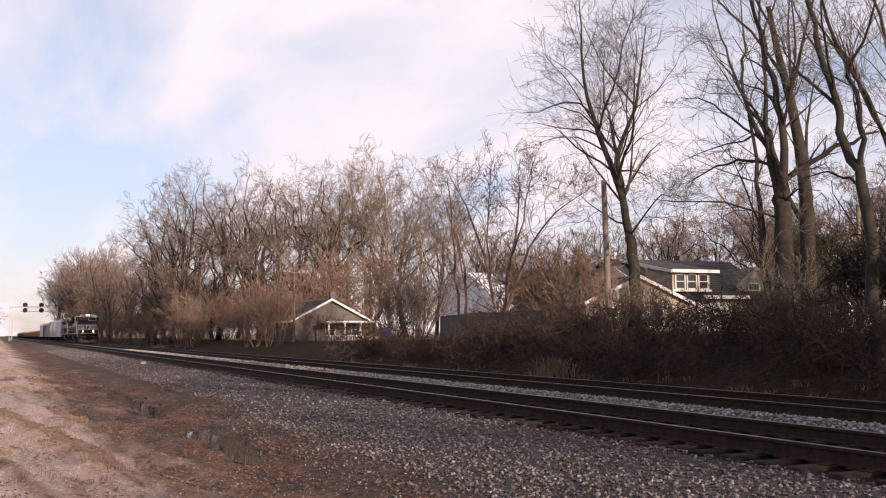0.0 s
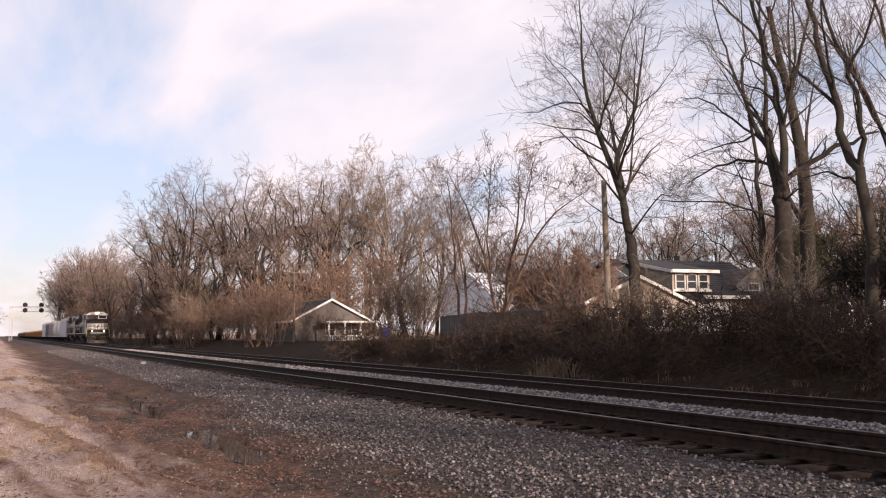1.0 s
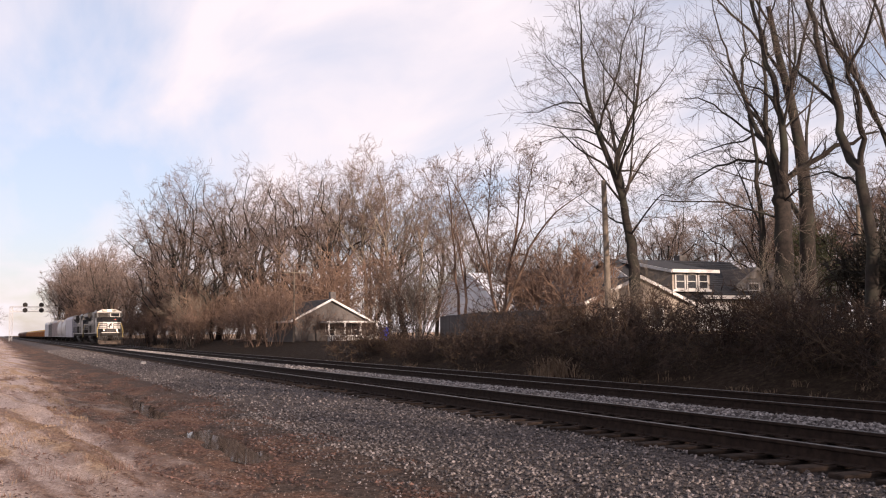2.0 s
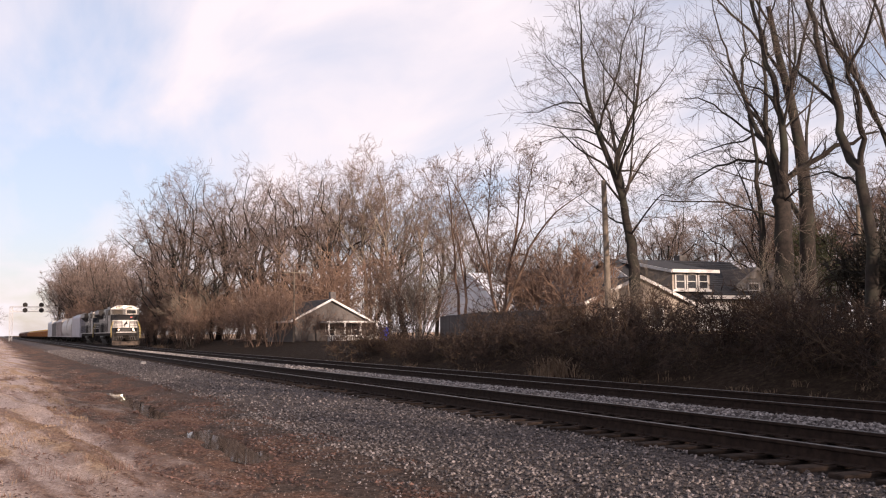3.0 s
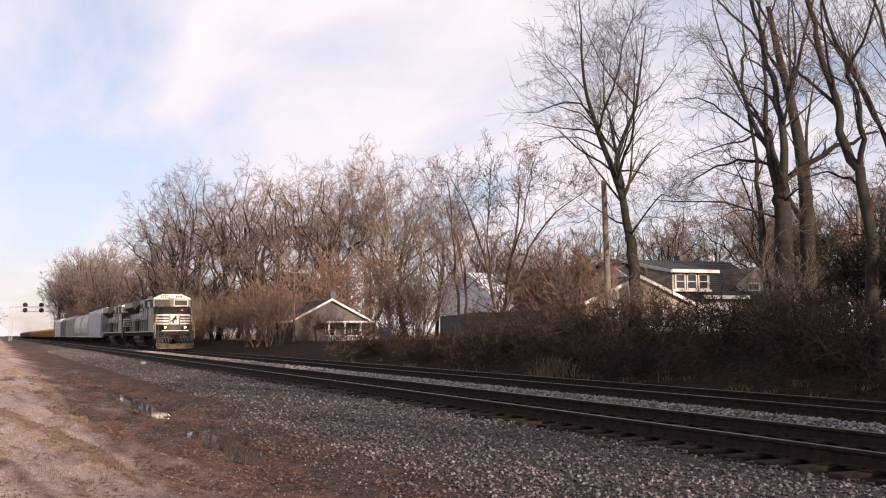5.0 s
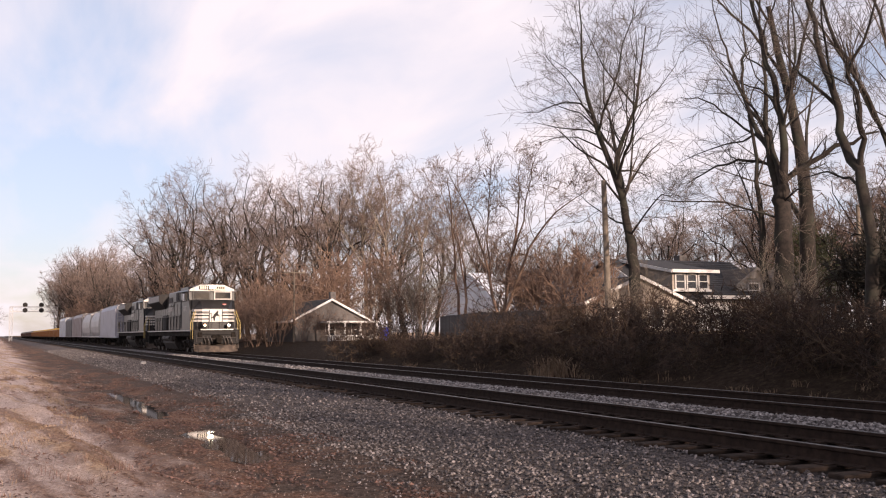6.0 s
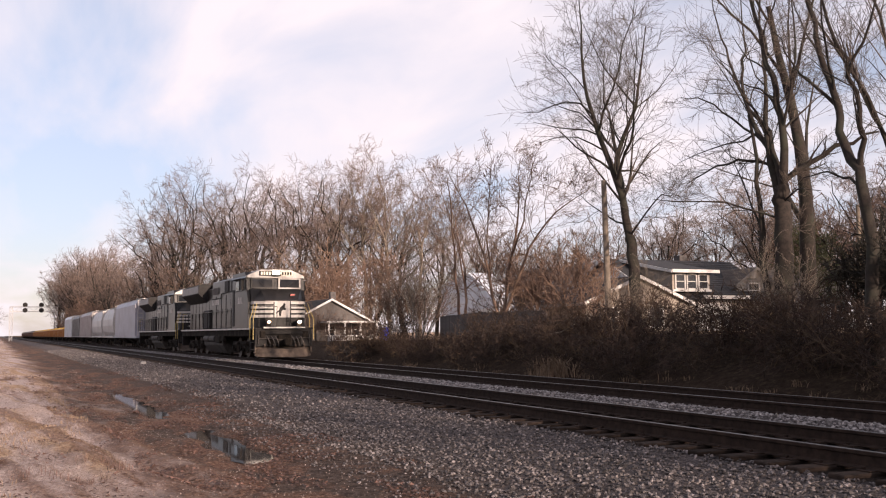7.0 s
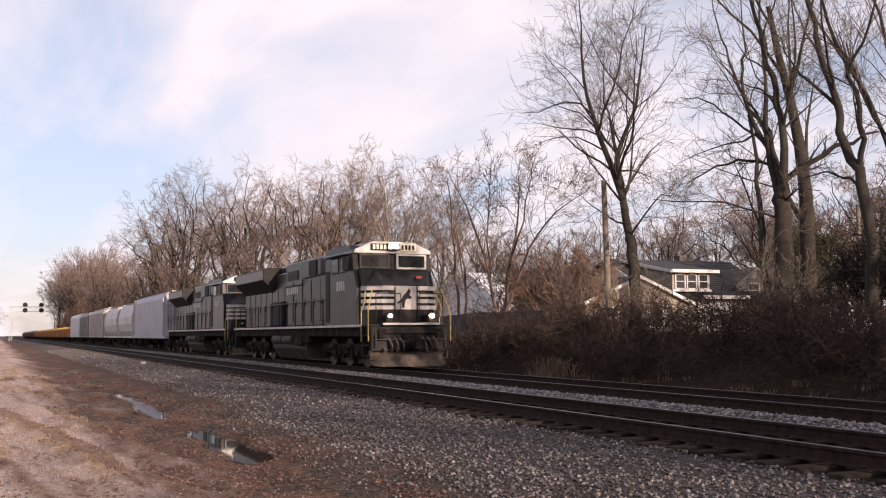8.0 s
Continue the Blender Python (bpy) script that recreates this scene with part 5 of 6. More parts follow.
def make_hopper(length, paint, label, top, round_side, ends):
    """Covered hopper: x = 0 at the front coupler face, runs back to -length."""
    e = tagged(new("covered_hopper"), label, "hopper car", "freight cars of the train")
    a, b = -0.55 - ends, -length + 0.55 + ends
    if round_side:
        sec = [(-1.2, 1.1), (-1.45, 1.6), (-1.57, 2.3), (-1.55, 3.0), (-1.38, 3.6), (-1.0, top), (1.0, top), (1.38, 3.6), (1.55, 3.0), (1.57, 2.3), (1.45, 1.6), (1.2, 1.1)]
    else:
        sec = [(-1.45, 1.05), (-1.55, 1.1), (-1.55, top - 0.45), (-1.2, top), (1.2, top), (1.55, top - 0.45), (1.55, 1.1), (1.45, 1.05)]
    body = part("body", prism(bmesh.new(), sec, "x", b, a), paint, e)
    bm = boxes((b, a, -0.35, 0.35, top, top + 0.14), bevel=0.02)
    part("hatch_row", bm, paint, body)
    part("roof_walk", boxes((b - 0.3, a + 0.3, -0.95, -0.6, top + 0.1, top + 0.14), (b - 0.3, a + 0.3, 0.6, 0.95, top + 0.1, top + 0.14)), STEEL_PALE, body)
    for s in (-1, 1):
        part("side_sill", boxes((-length + 0.5, -0.5, s * 1.5 - 0.05, s * 1.5 + 0.05, 0.95, 1.12), bevel=0.01), paint, e)
        if not round_side and ends < 0.95:
            for k in range(int(length / 1.5) - 1):
                x = b + (a - b) * (k + 1) / int(length / 1.5)
                part("rib", boxes((x - 0.03, x + 0.03, s * 1.56 - 0.03, s * 1.56 + 0.03, 1.1, top - 0.45)), paint, body)
    # sloped ends, end platforms and ladders
    for x, w in ((a, 1), (b, -1)):
        bm = bmesh.new()
        prism(bm, [(x, 2.0), (x + w * ends * 0.7, top - 0.6), (x + w * ends * 0.7, top - 0.05), (x, top - 0.05)], "y", -1.35, 1.35)
        part("slope_sheet", bm, paint, body)
        part("end_platform", boxes((min(x, x + w * (ends + 0.2)), max(x, x + w * (ends + 0.2)), -1.48, 1.48, 0.95, 1.12)), paint, e)
        for s in (-1, 1):
            rows = [[(x + w * (ends + 0.1), s * 1.45, 1.0), (x + w * (ends + 0.1), s * 1.45, top - 0.1)], [(x + w * (ends + 0.1), s * 1.0, 1.0), (x + w * (ends + 0.1), s * 1.0, top - 0.1)]]
            rows += [[(x + w * (ends + 0.1), s * 1.0, z), (x + w * (ends + 0.1), s * 1.45, z)] for z in np.arange(1.3, top, 0.38)]
            part("ladder", rods(*rows, r=0.03), WHITE, e, "pale end ladder")
    n = 3 if length > 15 else 2
    for k in range(n):
        c = a + (b - a) * (k + 0.5) / n
        h = (a - b) / n / 2 - 0.1
        bm = bmesh.new()
        lo = [bm.verts.new((c + i * 0.4, j * 0.5, 0.35)) for i, j in ((-1, -1), (1, -1), (1, 1), (-1, 1))]
        hi = [bm.verts.new((c + i * h, j * 1.35, 1.08)) for i, j in ((-1, -1), (1, -1), (1, 1), (-1, 1))]
        for i in range(4):
            bm.faces.new((lo[i], lo[(i + 1) % 4], hi[(i + 1) % 4], hi[i]))
        bm.faces.new(lo[::-1])
        part("discharge_bay", bm, UNDER, e)
    part("centre_sill", boxes((-length + 0.4, -0.4, -0.2, 0.2, 0.75, 1.0)), UNDER, e)
    for x in (-1.9, -length + 1.9):
        truck_frame(e, x, (-0.88, 0.88), 0.42, False)
    coupler(e, -0.2, 1)
    coupler(e, -length + 0.2, -1)
    return e


def make_gondola(length, paint, load, label, seed):
    """Low open car of track material: x = 0 at the front coupler face."""
    rng = random.Random(seed)
    e = tagged(new("gondola_car"), label, "gondola car", "freight cars of the train")
    a, b = -0.6, -length + 0.6
    for s in (-1, 1):
        w = part("side_wall", boxes((b, a, s * 1.48 - 0.05, s * 1.48 + 0.05, 1.0, 2.35), bevel=0.01), paint, e)
        for k in range(12):
            x = b + (a - b) * (k + 0.5) / 12
            part("post", boxes((x - 0.06, x + 0.06, s * 1.56 - 0.05, s * 1.56 + 0.05, 0.95, 2.3)), paint, w)
        part("top_rail", boxes((b, a, s * 1.5 - 0.09, s * 1.5 + 0.09, 2.35, 2.45)), paint, w)
    part("floor", boxes((b, a, -1.45, 1.45, 0.95, 1.1)), UNDER, e)
    for x in (a, b):
        part("end_wall", boxes((x - 0.06, x + 0.06, -1.45, 1.45, 1.0, 2.4)), paint, e)
    for k in range(9):
        x = b + (a - b) * (k + 0.5) / 9
        part("load_bundle", boxes((x - 0.7, x + 0.7, -1.2, 1.2, 1.1, rng.uniform(2.3, 2.95)), bevel=0.08), load, e)
    for x in (-2.0, -length + 2.0):
        truck_frame(e, x, (-0.88, 0.88), 0.42, False)
    coupler(e, -0.2, 1)
    coupler(e, -length + 0.2, -1)
    return e


def build_train():
    lead = make_locomotive()
    TRAIN.append((lead, 0.0))
    second = copy_thing(lead, pose(-22.35, FAR, 0))
    TRAIN.append((second, -22.35))
    off = mat("unlit_lens", (0.3, 0.29, 0.27), (0.4, 0.39, 0.36), 5, 0.15)
    for c in second.children:
        if c.name.startswith(("headlight", "ditch_light")):
            c.data = c.data.copy()
            c.data.materials[0] = off
            c["label"] = "unlit lamp lens"
    for w, r, x, z in list(WHEELS):
        mates = [c for t in second.children if t.name.startswith("truck") for c in t.children if c.name.startswith("wheelset")]
        for c in mates:
            if c.data == w.data:
                WHEELS.append((c, r, x, z))
    x = -22.35 - 19.75 - 0.25
    blue_grey = car_paint("blue_grey_paint", (0.30, 0.30, 0.34), (0.36, 0.36, 0.41), (0.27, 0.26, 0.29))
    pale = car_paint("pale_grey_paint", (0.42, 0.40, 0.39), (0.52, 0.50, 0.48), (0.36, 0.33, 0.31))
    pink = car_paint("weathered_pinkish_grey_paint", (0.28, 0.24, 0.235), (0.36, 0.31, 0.30), (0.22, 0.18, 0.17))
    dark = car_paint("dark_grey_paint", (0.10, 0.095, 0.095), (0.15, 0.14, 0.14), (0.08, 0.07, 0.07))
    white = car_paint("white_car_paint", (0.52, 0.53, 0.55), (0.62, 0.63, 0.65), (0.45, 0.45, 0.46))
    cars = ((19.6, blue_grey, "blue-grey covered hopper with smooth flat sides and pale ladders", 4.45, False, 1.0),
            (13.0, pale, "pale grey covered hopper with round bulging sides", 4.2, True, 0.4),
            (14.2, pale, "pale grey covered hopper with round bulging sides", 4.2, True, 0.4),
            (21.4, pink, "weathered pinkish-grey covered hopper with flat sides", 4.4, False, 0.9),
            (17.0, dark, "dark grey covered hopper with flat sides", 4.3, False, 0.8),
            (20.4, white, "bluish-white covered hopper with flat sides", 4.5, False, 0.8))
    for length, paint, label, top, rnd, ends in cars:
        TRAIN.append((make_hopper(length, paint, label, top, rnd, ends), x))
        x -= length
    orange = car_paint("orange_yellow_paint", (0.30, 0.12, 0.03), (0.40, 0.18, 0.045), (0.28, 0.10, 0.03))
    rust = car_paint("rust_brown_paint", (0.10, 0.045, 0.03), (0.16, 0.075, 0.05), (0.07, 0.035, 0.028))
    yellow = mat("yellow_load", (0.5, 0.30, 0.05), (0.62, 0.40, 0.09), 2, 0.6, c3=(0.3, 0.14, 0.04), s3=0.6)
    first = make_gondola(17.0, orange, yellow, "orange gondola car loaded with yellow bundles", 3)
    TRAIN.append((first, x - 4))
    x -= 21
    for k in range(9):
        TRAIN.append((copy_thing(first, pose(x, FAR, 0)), x))
        x -= 17.0
    last = make_gondola(17.0, rust, dark, "rust-brown gondola car with a dark load", 5)
    TRAIN.append((last, x))
    for k in range(9):
        x -= 17.0
        TRAIN.append((copy_thing(last, pose(x, FAR, 0)), x))


TRAIN = []
build_train()

# ---- houses, fence, poles and the signal bridge ----
SIDING = mat("cream_siding", (0.232, 0.196, 0.16), (0.304, 0.264, 0.22), 3, 0.6, c3=(0.24, 0.2, 0.16), s3=0.8, bump=0.1)
# cottage walls: the shade on the gable is put into this dark colour
SHADED_SIDING = mat("shade_dark_siding", (0.054, 0.046, 0.042), (0.09, 0.078, 0.072), 3, 0.7, c3=(0.072, 0.06, 0.054), s3=0.8)
TRIM = mat("white_trim", (0.50, 0.49, 0.475), (0.60, 0.59, 0.57), 4, 0.5)
# white siding with the blue tint of open shade mixed into it
PALE_SIDING = mat("shade_tinted_white_siding", (0.50, 0.53, 0.58), (0.60, 0.63, 0.68), 3, 0.6, c3=(0.45, 0.47, 0.5), s3=0.7)
SHINGLE = mat("dark_shingles", (0.015, 0.015, 0.017), (0.03, 0.03, 0.033), 7, 0.85, bump=0.4, vary=0.2, island=True)
BROWN_SHINGLE = mat("brown_shingles", (0.075, 0.062, 0.052), (0.12, 0.10, 0.088), 7, 0.9, bump=0.4, vary=0.2, island=True)
PANE = mat("window_pane", (0.02, 0.022, 0.026), (0.035, 0.037, 0.042), 3, 0.05, spec=0.8)
BOARD = mat("weathered_board", (0.05, 0.045, 0.043), (0.10, 0.09, 0.086), 5, 0.85, bump=0.3, vary=0.25)
POLE = mat("pole_wood", (0.10, 0.08, 0.062), (0.20, 0.165, 0.13), 4, 0.9, bump=0.3)


def gable_wall(x, thick, y0, y1, ym, z0, ze, za):
    return prism(bmesh.new(), [(y0, z0), (y1, z0), (y1, ze), (ym, za), (y0, ze)], "x", x - thick, x)


def shingled_slope(name, parent, a, b, c, d, material, rows=14, thick=0.03):
    """Roof slope between the eave a-b and the ridge d-c, in courses that overlap like steps."""
    a, b, c, d = (Vector(p) for p in (a, b, c, d))
    up = ((b - a).cross(d - a)).normalized()
    if up.z < 0:
        up = -up
    bm = bmesh.new()
    for i in range(rows):
        f, g = i / rows, min(1.0, (i + 1.15) / rows)
        cols = max(3, int((b - a).length / 0.9))
        for k in range(cols):
            u, w = k / cols, (k + 0.985) / cols
            q = [a.lerp(b, u).lerp(d.lerp(c, u), f), a.lerp(b, w).lerp(d.lerp(c, w), f), a.lerp(b, w).lerp(d.lerp(c, w), g), a.lerp(b, u).lerp(d.lerp(c, u), g)]
            lo = [bm.verts.new(p + up * (thick * 0.2 if j > 1 else thick)) for j, p in enumerate(q)]
            hi = [bm.verts.new(p - up * 0.05) for p in q]
            bm.faces.new(lo)
            bm.faces.new(hi[::-1])
            for j in range(4):
                bm.faces.new((lo[j], hi[j], hi[(j + 1) % 4], lo[(j + 1) % 4]))
    bmesh.ops.recalc_face_normals(bm, faces=bm.faces)
    return part(name, bm, material, parent)


def clapboards(parent, x, y0, y1, z0, z1, material, roof=None, step=0.16):
    """Boards lying over one another on a wall that faces +x; roof(z) gives the span left under a gable."""
    z = z0
    while z < z1 - 0.05:
        p, q = roof(z + step) if roof else (y0, y1)
        p, q = max(p, y0), min(q, y1)
        if q - p > 0.2:
            part("siding_board", prism(bmesh.new(), [(x, z), (x + 0.028, z), (x + 0.008, z + step), (x, z + step)], "y", p, q), material, parent)
        z += step


def window(parent, x, y0, y1, z0, z1, panes=1):
    w = part("window", boxes((x - 0.02, x + 0.05, y0, y1, z1 - 0.08, z1), (x - 0.02, x + 0.05, y0, y0 + 0.08, z0, z1), (x - 0.02, x + 0.05, y1 - 0.08, y1, z0, z1), (x - 0.02, x + 0.07, y0, y1, z0, z0 + 0.07)), TRIM, parent, "white-framed window")
    part("pane", boxes((x - 0.01, x + 0.012, y0 + 0.08, y1 - 0.08, z0 + 0.07, z1 - 0.08)), PANE, w)
    part("sash_bar", boxes((x + 0.012, x + 0.035, y0 + 0.08, y1 - 0.08, (z0 + z1) / 2 - 0.02, (z0 + z1) / 2 + 0.02)), TRIM, w)
    return w


def gable_house(label, x, depth, y0, y1, z0, ze, za, wall, roof, over=0.35, edge=TRIM):
    """House whose gable faces +x, with its ridge running back along -x."""
    ym = (y0 + y1) / 2
    h = tagged(new("house"), label, "house")
    body = bmesh.new()
    prism(body, [(y0, z0), (y1, z0), (y1, ze), (ym, za), (y0, ze)], "x", x - depth, x)
    w = part("wall", body, wall, h)

    def span(z):
        if z <= ze:
            return y0, y1
        k = (z - ze) / (za - ze)
        return y0 + (ym - y0) * k, y1 - (y1 - ym) * k
    clapboards(w, x + 0.002, y0, y1, z0, za, wall, span, 0.2)
    k = (za - ze) / (ym - y0)
    lift = 0.06
    for s, ye in ((-1, y0), (1, y1)):
        e = ye + s * over
        zz = ze - over * k + lift
        shingled_slope("roof", h, (x - depth - over, e, zz), (x + over, e, zz), (x + over, ym, za + lift), (x - depth - over, ym, za + lift), roof)
        bm = prism(bmesh.new(), [(e, zz - 0.16), (e, zz + 0.02), (ym, za + lift + 0.02), (ym, za + lift - 0.16)], "x", x + over, x + over + 0.04)
        part("bargeboard", bm, edge, h)
        part("fascia", boxes((x - depth - over, x + over, e - 0.02, e + 0.02, zz - 0.18, zz)), edge, h)
    return h, w


def build_houses():
    # small white cottage with a porch
    h, w = gable_house("small white cottage with a shade-darkened gable and railed porch", -80, 9, 22.6, 29.0, 0.2, 2.45, 4.1, SHADED_SIDING, SHINGLE)
    window(w, -79.97, 25.3, 26.2, 1.0, 2.1)
    window(w, -79.97, 27.6, 28.4, 1.0, 2.1)
    part("porch_roof", boxes((-79.9, -77.6, 24.7, 29.3, 2.1, 2.25), bevel=0.02), TRIM, h)
    for y in (24.9, 26.3, 27.7, 29.1):
        part("porch_post", boxes((-77.8, -77.68, y - 0.06, y + 0.06, 0.2, 2.1)), TRIM, h)
    bm = boxes((-77.78, -77.70, 24.9, 29.1, 1.0, 1.08), (-77.78, -77.70, 24.9, 29.1, 0.4, 0.46))
    rail = part("porch_rail", bm, TRIM, h)
    for k in range(22):
        y = 25.0 + k * 0.19
        part("baluster", boxes((-77.77, -77.71, y, y + 0.09, 0.42, 1.02)), TRIM, rail)
    part("porch_floor", boxes((-79.9, -77.6, 24.7, 29.2, 0.05, 0.3)), BOARD, h)
    part("chimney", boxes((-84, -83.5, 26.9, 27.4, 3.4, 4.9), bevel=0.02), BOARD, h)
    # pale house with a long brown roof
    h, w = gable_house("white house tinted blue for shade, with a long brown shingle roof", -62, 15, 38.0, 47.0, 0.6, 4.0, 6.6, PALE_SIDING, BROWN_SHINGLE, 0.35, BOARD)
    bm = prism(bmesh.new(), [(-79.6, 0.6), (-68.5, 0.6), (-68.5, 3.4), (-74.0, 6.2), (-79.6, 5.4)], "y", 35.9, 38.1)
    wing = part("wing", bm, PALE_SIDING, h)
    for k in range(24):
        part("siding_board", boxes((-79.6, -68.6, 35.87, 35.9, 0.7 + k * 0.11, 0.795 + k * 0.11)), PALE_SIDING, wing)
    part("window", boxes((-77.4, -76.2, 35.84, 35.9, 3.4, 4.6)), TRIM, wing, "white-framed window")
    part("garage_door", boxes((-71.6, -69.2, 35.84, 35.9, 0.8, 3.1)), TRIM, wing, "white door")
    # garage with a cream gable
    h, w = gable_house("cream clapboard garage with a white-edged gable", -43.5, 4.5, 27.9, 34.4, 0.7, 2.80, 4.12, SIDING, SHINGLE, 0.3)
    window(w, -43.47, 29.0, 29.9, 1.4, 2.5)
    window(w, -43.47, 31.8, 32.8, 1.4, 2.5)
    # bungalow with a shed dormer, ridge along y
    h = tagged(new("house"), "bungalow with dark shingle roof and white windowed dormer", "house")
    part("wall", boxes((-54, -44.6, 34.5, 42.0, 0.8, 3.1)), SIDING, h)
    gb = part("gable", prism(bmesh.new(), [(-54.3, 3.1), (-44.3, 3.1), (-49.3, 5.45)], "y", 33.2, 33.4), PALE_SIDING, h)
    shingled_slope("roof", h, (-43.9, 32.8, 2.95), (-43.9, 42.4, 2.95), (-49.3, 42.4, 5.55), (-49.3, 32.8, 5.55), SHINGLE, 18)
    shingled_slope("roof", h, (-54.7, 32.8, 2.95), (-54.7, 42.4, 2.95), (-49.3, 42.4, 5.55), (-49.3, 32.8, 5.55), SHINGLE, 18)
    for x0, z0, x1, z1 in ((-43.9, 2.95, -49.3, 5.55), (-54.7, 2.95, -49.3, 5.55)):
        part("bargeboard", prism(bmesh.new(), [(x0, z0 - 0.14), (x0, z0 + 0.06), (x1, z1 + 0.06), (x1, z1 - 0.14)], "y", 32.72, 32.78), TRIM, h, "white bargeboard")
    part("porch_fascia", boxes((-43.9, -43.8, 35.9, 39.2, 2.98, 3.18)), TRIM, h, "white porch fascia")
    part("porch_wall", boxes((-44.6, -44.4, 35.9, 38.3, 1.0, 2.9)), TRIM, h)
    d = part("dormer", prism(bmesh.new(), [(-48.6, 3.4), (-44.4, 3.4), (-44.4, 4.5), (-48.6, 5.3)], "y", 34.15, 36.75), SIDING, h, "shed dormer")
    part("dormer_roof", prism(bmesh.new(), [(-49.0, 5.38), (-44.0, 4.46), (-44.0, 4.56), (-49.0, 5.5)], "y", 33.85, 37.1), SHINGLE, d)
    part("dormer_fascia", boxes((-44.0, -43.94, 33.83, 37.12, 4.44, 4.62)), TRIM, d)
    part("dormer_bargeboard", prism(bmesh.new(), [(-49.0, 5.34), (-44.0, 4.42), (-44.0, 4.58), (-49.0, 5.52)], "y", 33.79, 33.85), TRIM, d)
    part("dormer_sill", boxes((-44.42, -44.3, 34.1, 36.8, 3.4, 3.52)), TRIM, d)
    for k in range(3):
        y = 34.3 + k * 0.8
        window(d, -44.38, y, y + 0.72, 3.52, 4.42)
    part("chimney", boxes((-50.0, -49.4, 38.6, 39.2, 5.2, 5.9), bevel=0.02), BOARD, h)
    # two plain grey houses farther back
    g = mat("grey_siding", (0.13, 0.125, 0.12), (0.2, 0.19, 0.185), 3, 0.7)
    h, w = gable_house("small grey house behind bare trees", -45, 7, 39.2, 42.0, 0.8, 3.9, 4.85, g, BROWN_SHINGLE, 0.2, g)
    window(w, -44.97, 40.0, 40.9, 3.1, 4.0)
    h, w = gable_house("grey house with a brown roof behind bare trees", -46, 8, 43.8, 49.0, 0.8, 3.6, 5.1, g, BROWN_SHINGLE, 0.3, g)
    window(w, -45.97, 45.5, 46.5, 1.8, 3.0)
    window(w, -45.97, 47.4, 48.4, 1.8, 3.0)


def build_fence():
    f = tagged(new("board_fence"), "weathered grey board fence on top of the bank", "fence")
    slat = bpy.data.meshes.new("slat")
    bm = boxes((-0.08, 0.08, -0.012, 0.012, 0.0, 1.35), bevel=0.005)
    bm.to_mesh(slat)
    slat.materials.append(BOARD)
    rng = random.Random(3)
    for k in range(70):
        x = -49.5 + k * 0.165
        s = new("slat", slat)
        s.parent = f
        s.location = (x, 22.3, drop_at(x, 22.3) + rng.uniform(-0.03, 0.02) - 0.1)
        s.rotation_euler = (0, rng.uniform(-0.01, 0.01), 0)
    for k in range(5):
        x = -49.5 + k * 2.85
        part("post", boxes((x - 0.05, x + 0.05, 22.32, 22.42, drop_at(x, 22.3) - 0.3, drop_at(x, 22.3) + 1.2)), BOARD, f)
    part("cross_rail", boxes((-49.5, -38.0, 22.315, 22.36, 1.2, 1.3), (-49.5, -38.0, 22.315, 22.36, 1.7, 1.8)), BOARD, f)


def utility_pole(x, y, top, r, arms, label, lean=0.0):
    e = tagged(new("utility_pole"), label, "utility pole")
    z = drop_at(x, y)
    e.location = (x, y, z)
    part("shaft", rod(bmesh.new(), (0, 0, -0.4), (lean, 0, top - z), r, 12, r * 0.75), POLE, e)
    for h in arms:
        a = part("crossarm", boxes((lean - 0.06, lean + 0.06, -0.9, 0.9, top - z - h - 0.06, top - z - h + 0.06), bevel=0.01), POLE, e)
        for yy in (-0.8, -0.4, 0.4, 0.8):
            part("insulator", rod(bmesh.new(), (lean, yy, top - z - h + 0.06), (lean, yy, top - z - h + 0.2), 0.04, 8, 0.025), TRIM, a)
    return e


def build_poles():
    utility_pole(-35.6, 24.0, 7.8, 0.15, (), "weathered wooden utility pole with a plain top", -0.2)
    utility_pole(-78, 22.0, 6.5, 0.09, (0.3,), "thin pale pole beside the cottage", 0.15)
    utility_pole(-27.5, 30.0, 6.0, 0.10, (), "thin pale wooden pole behind the trees")


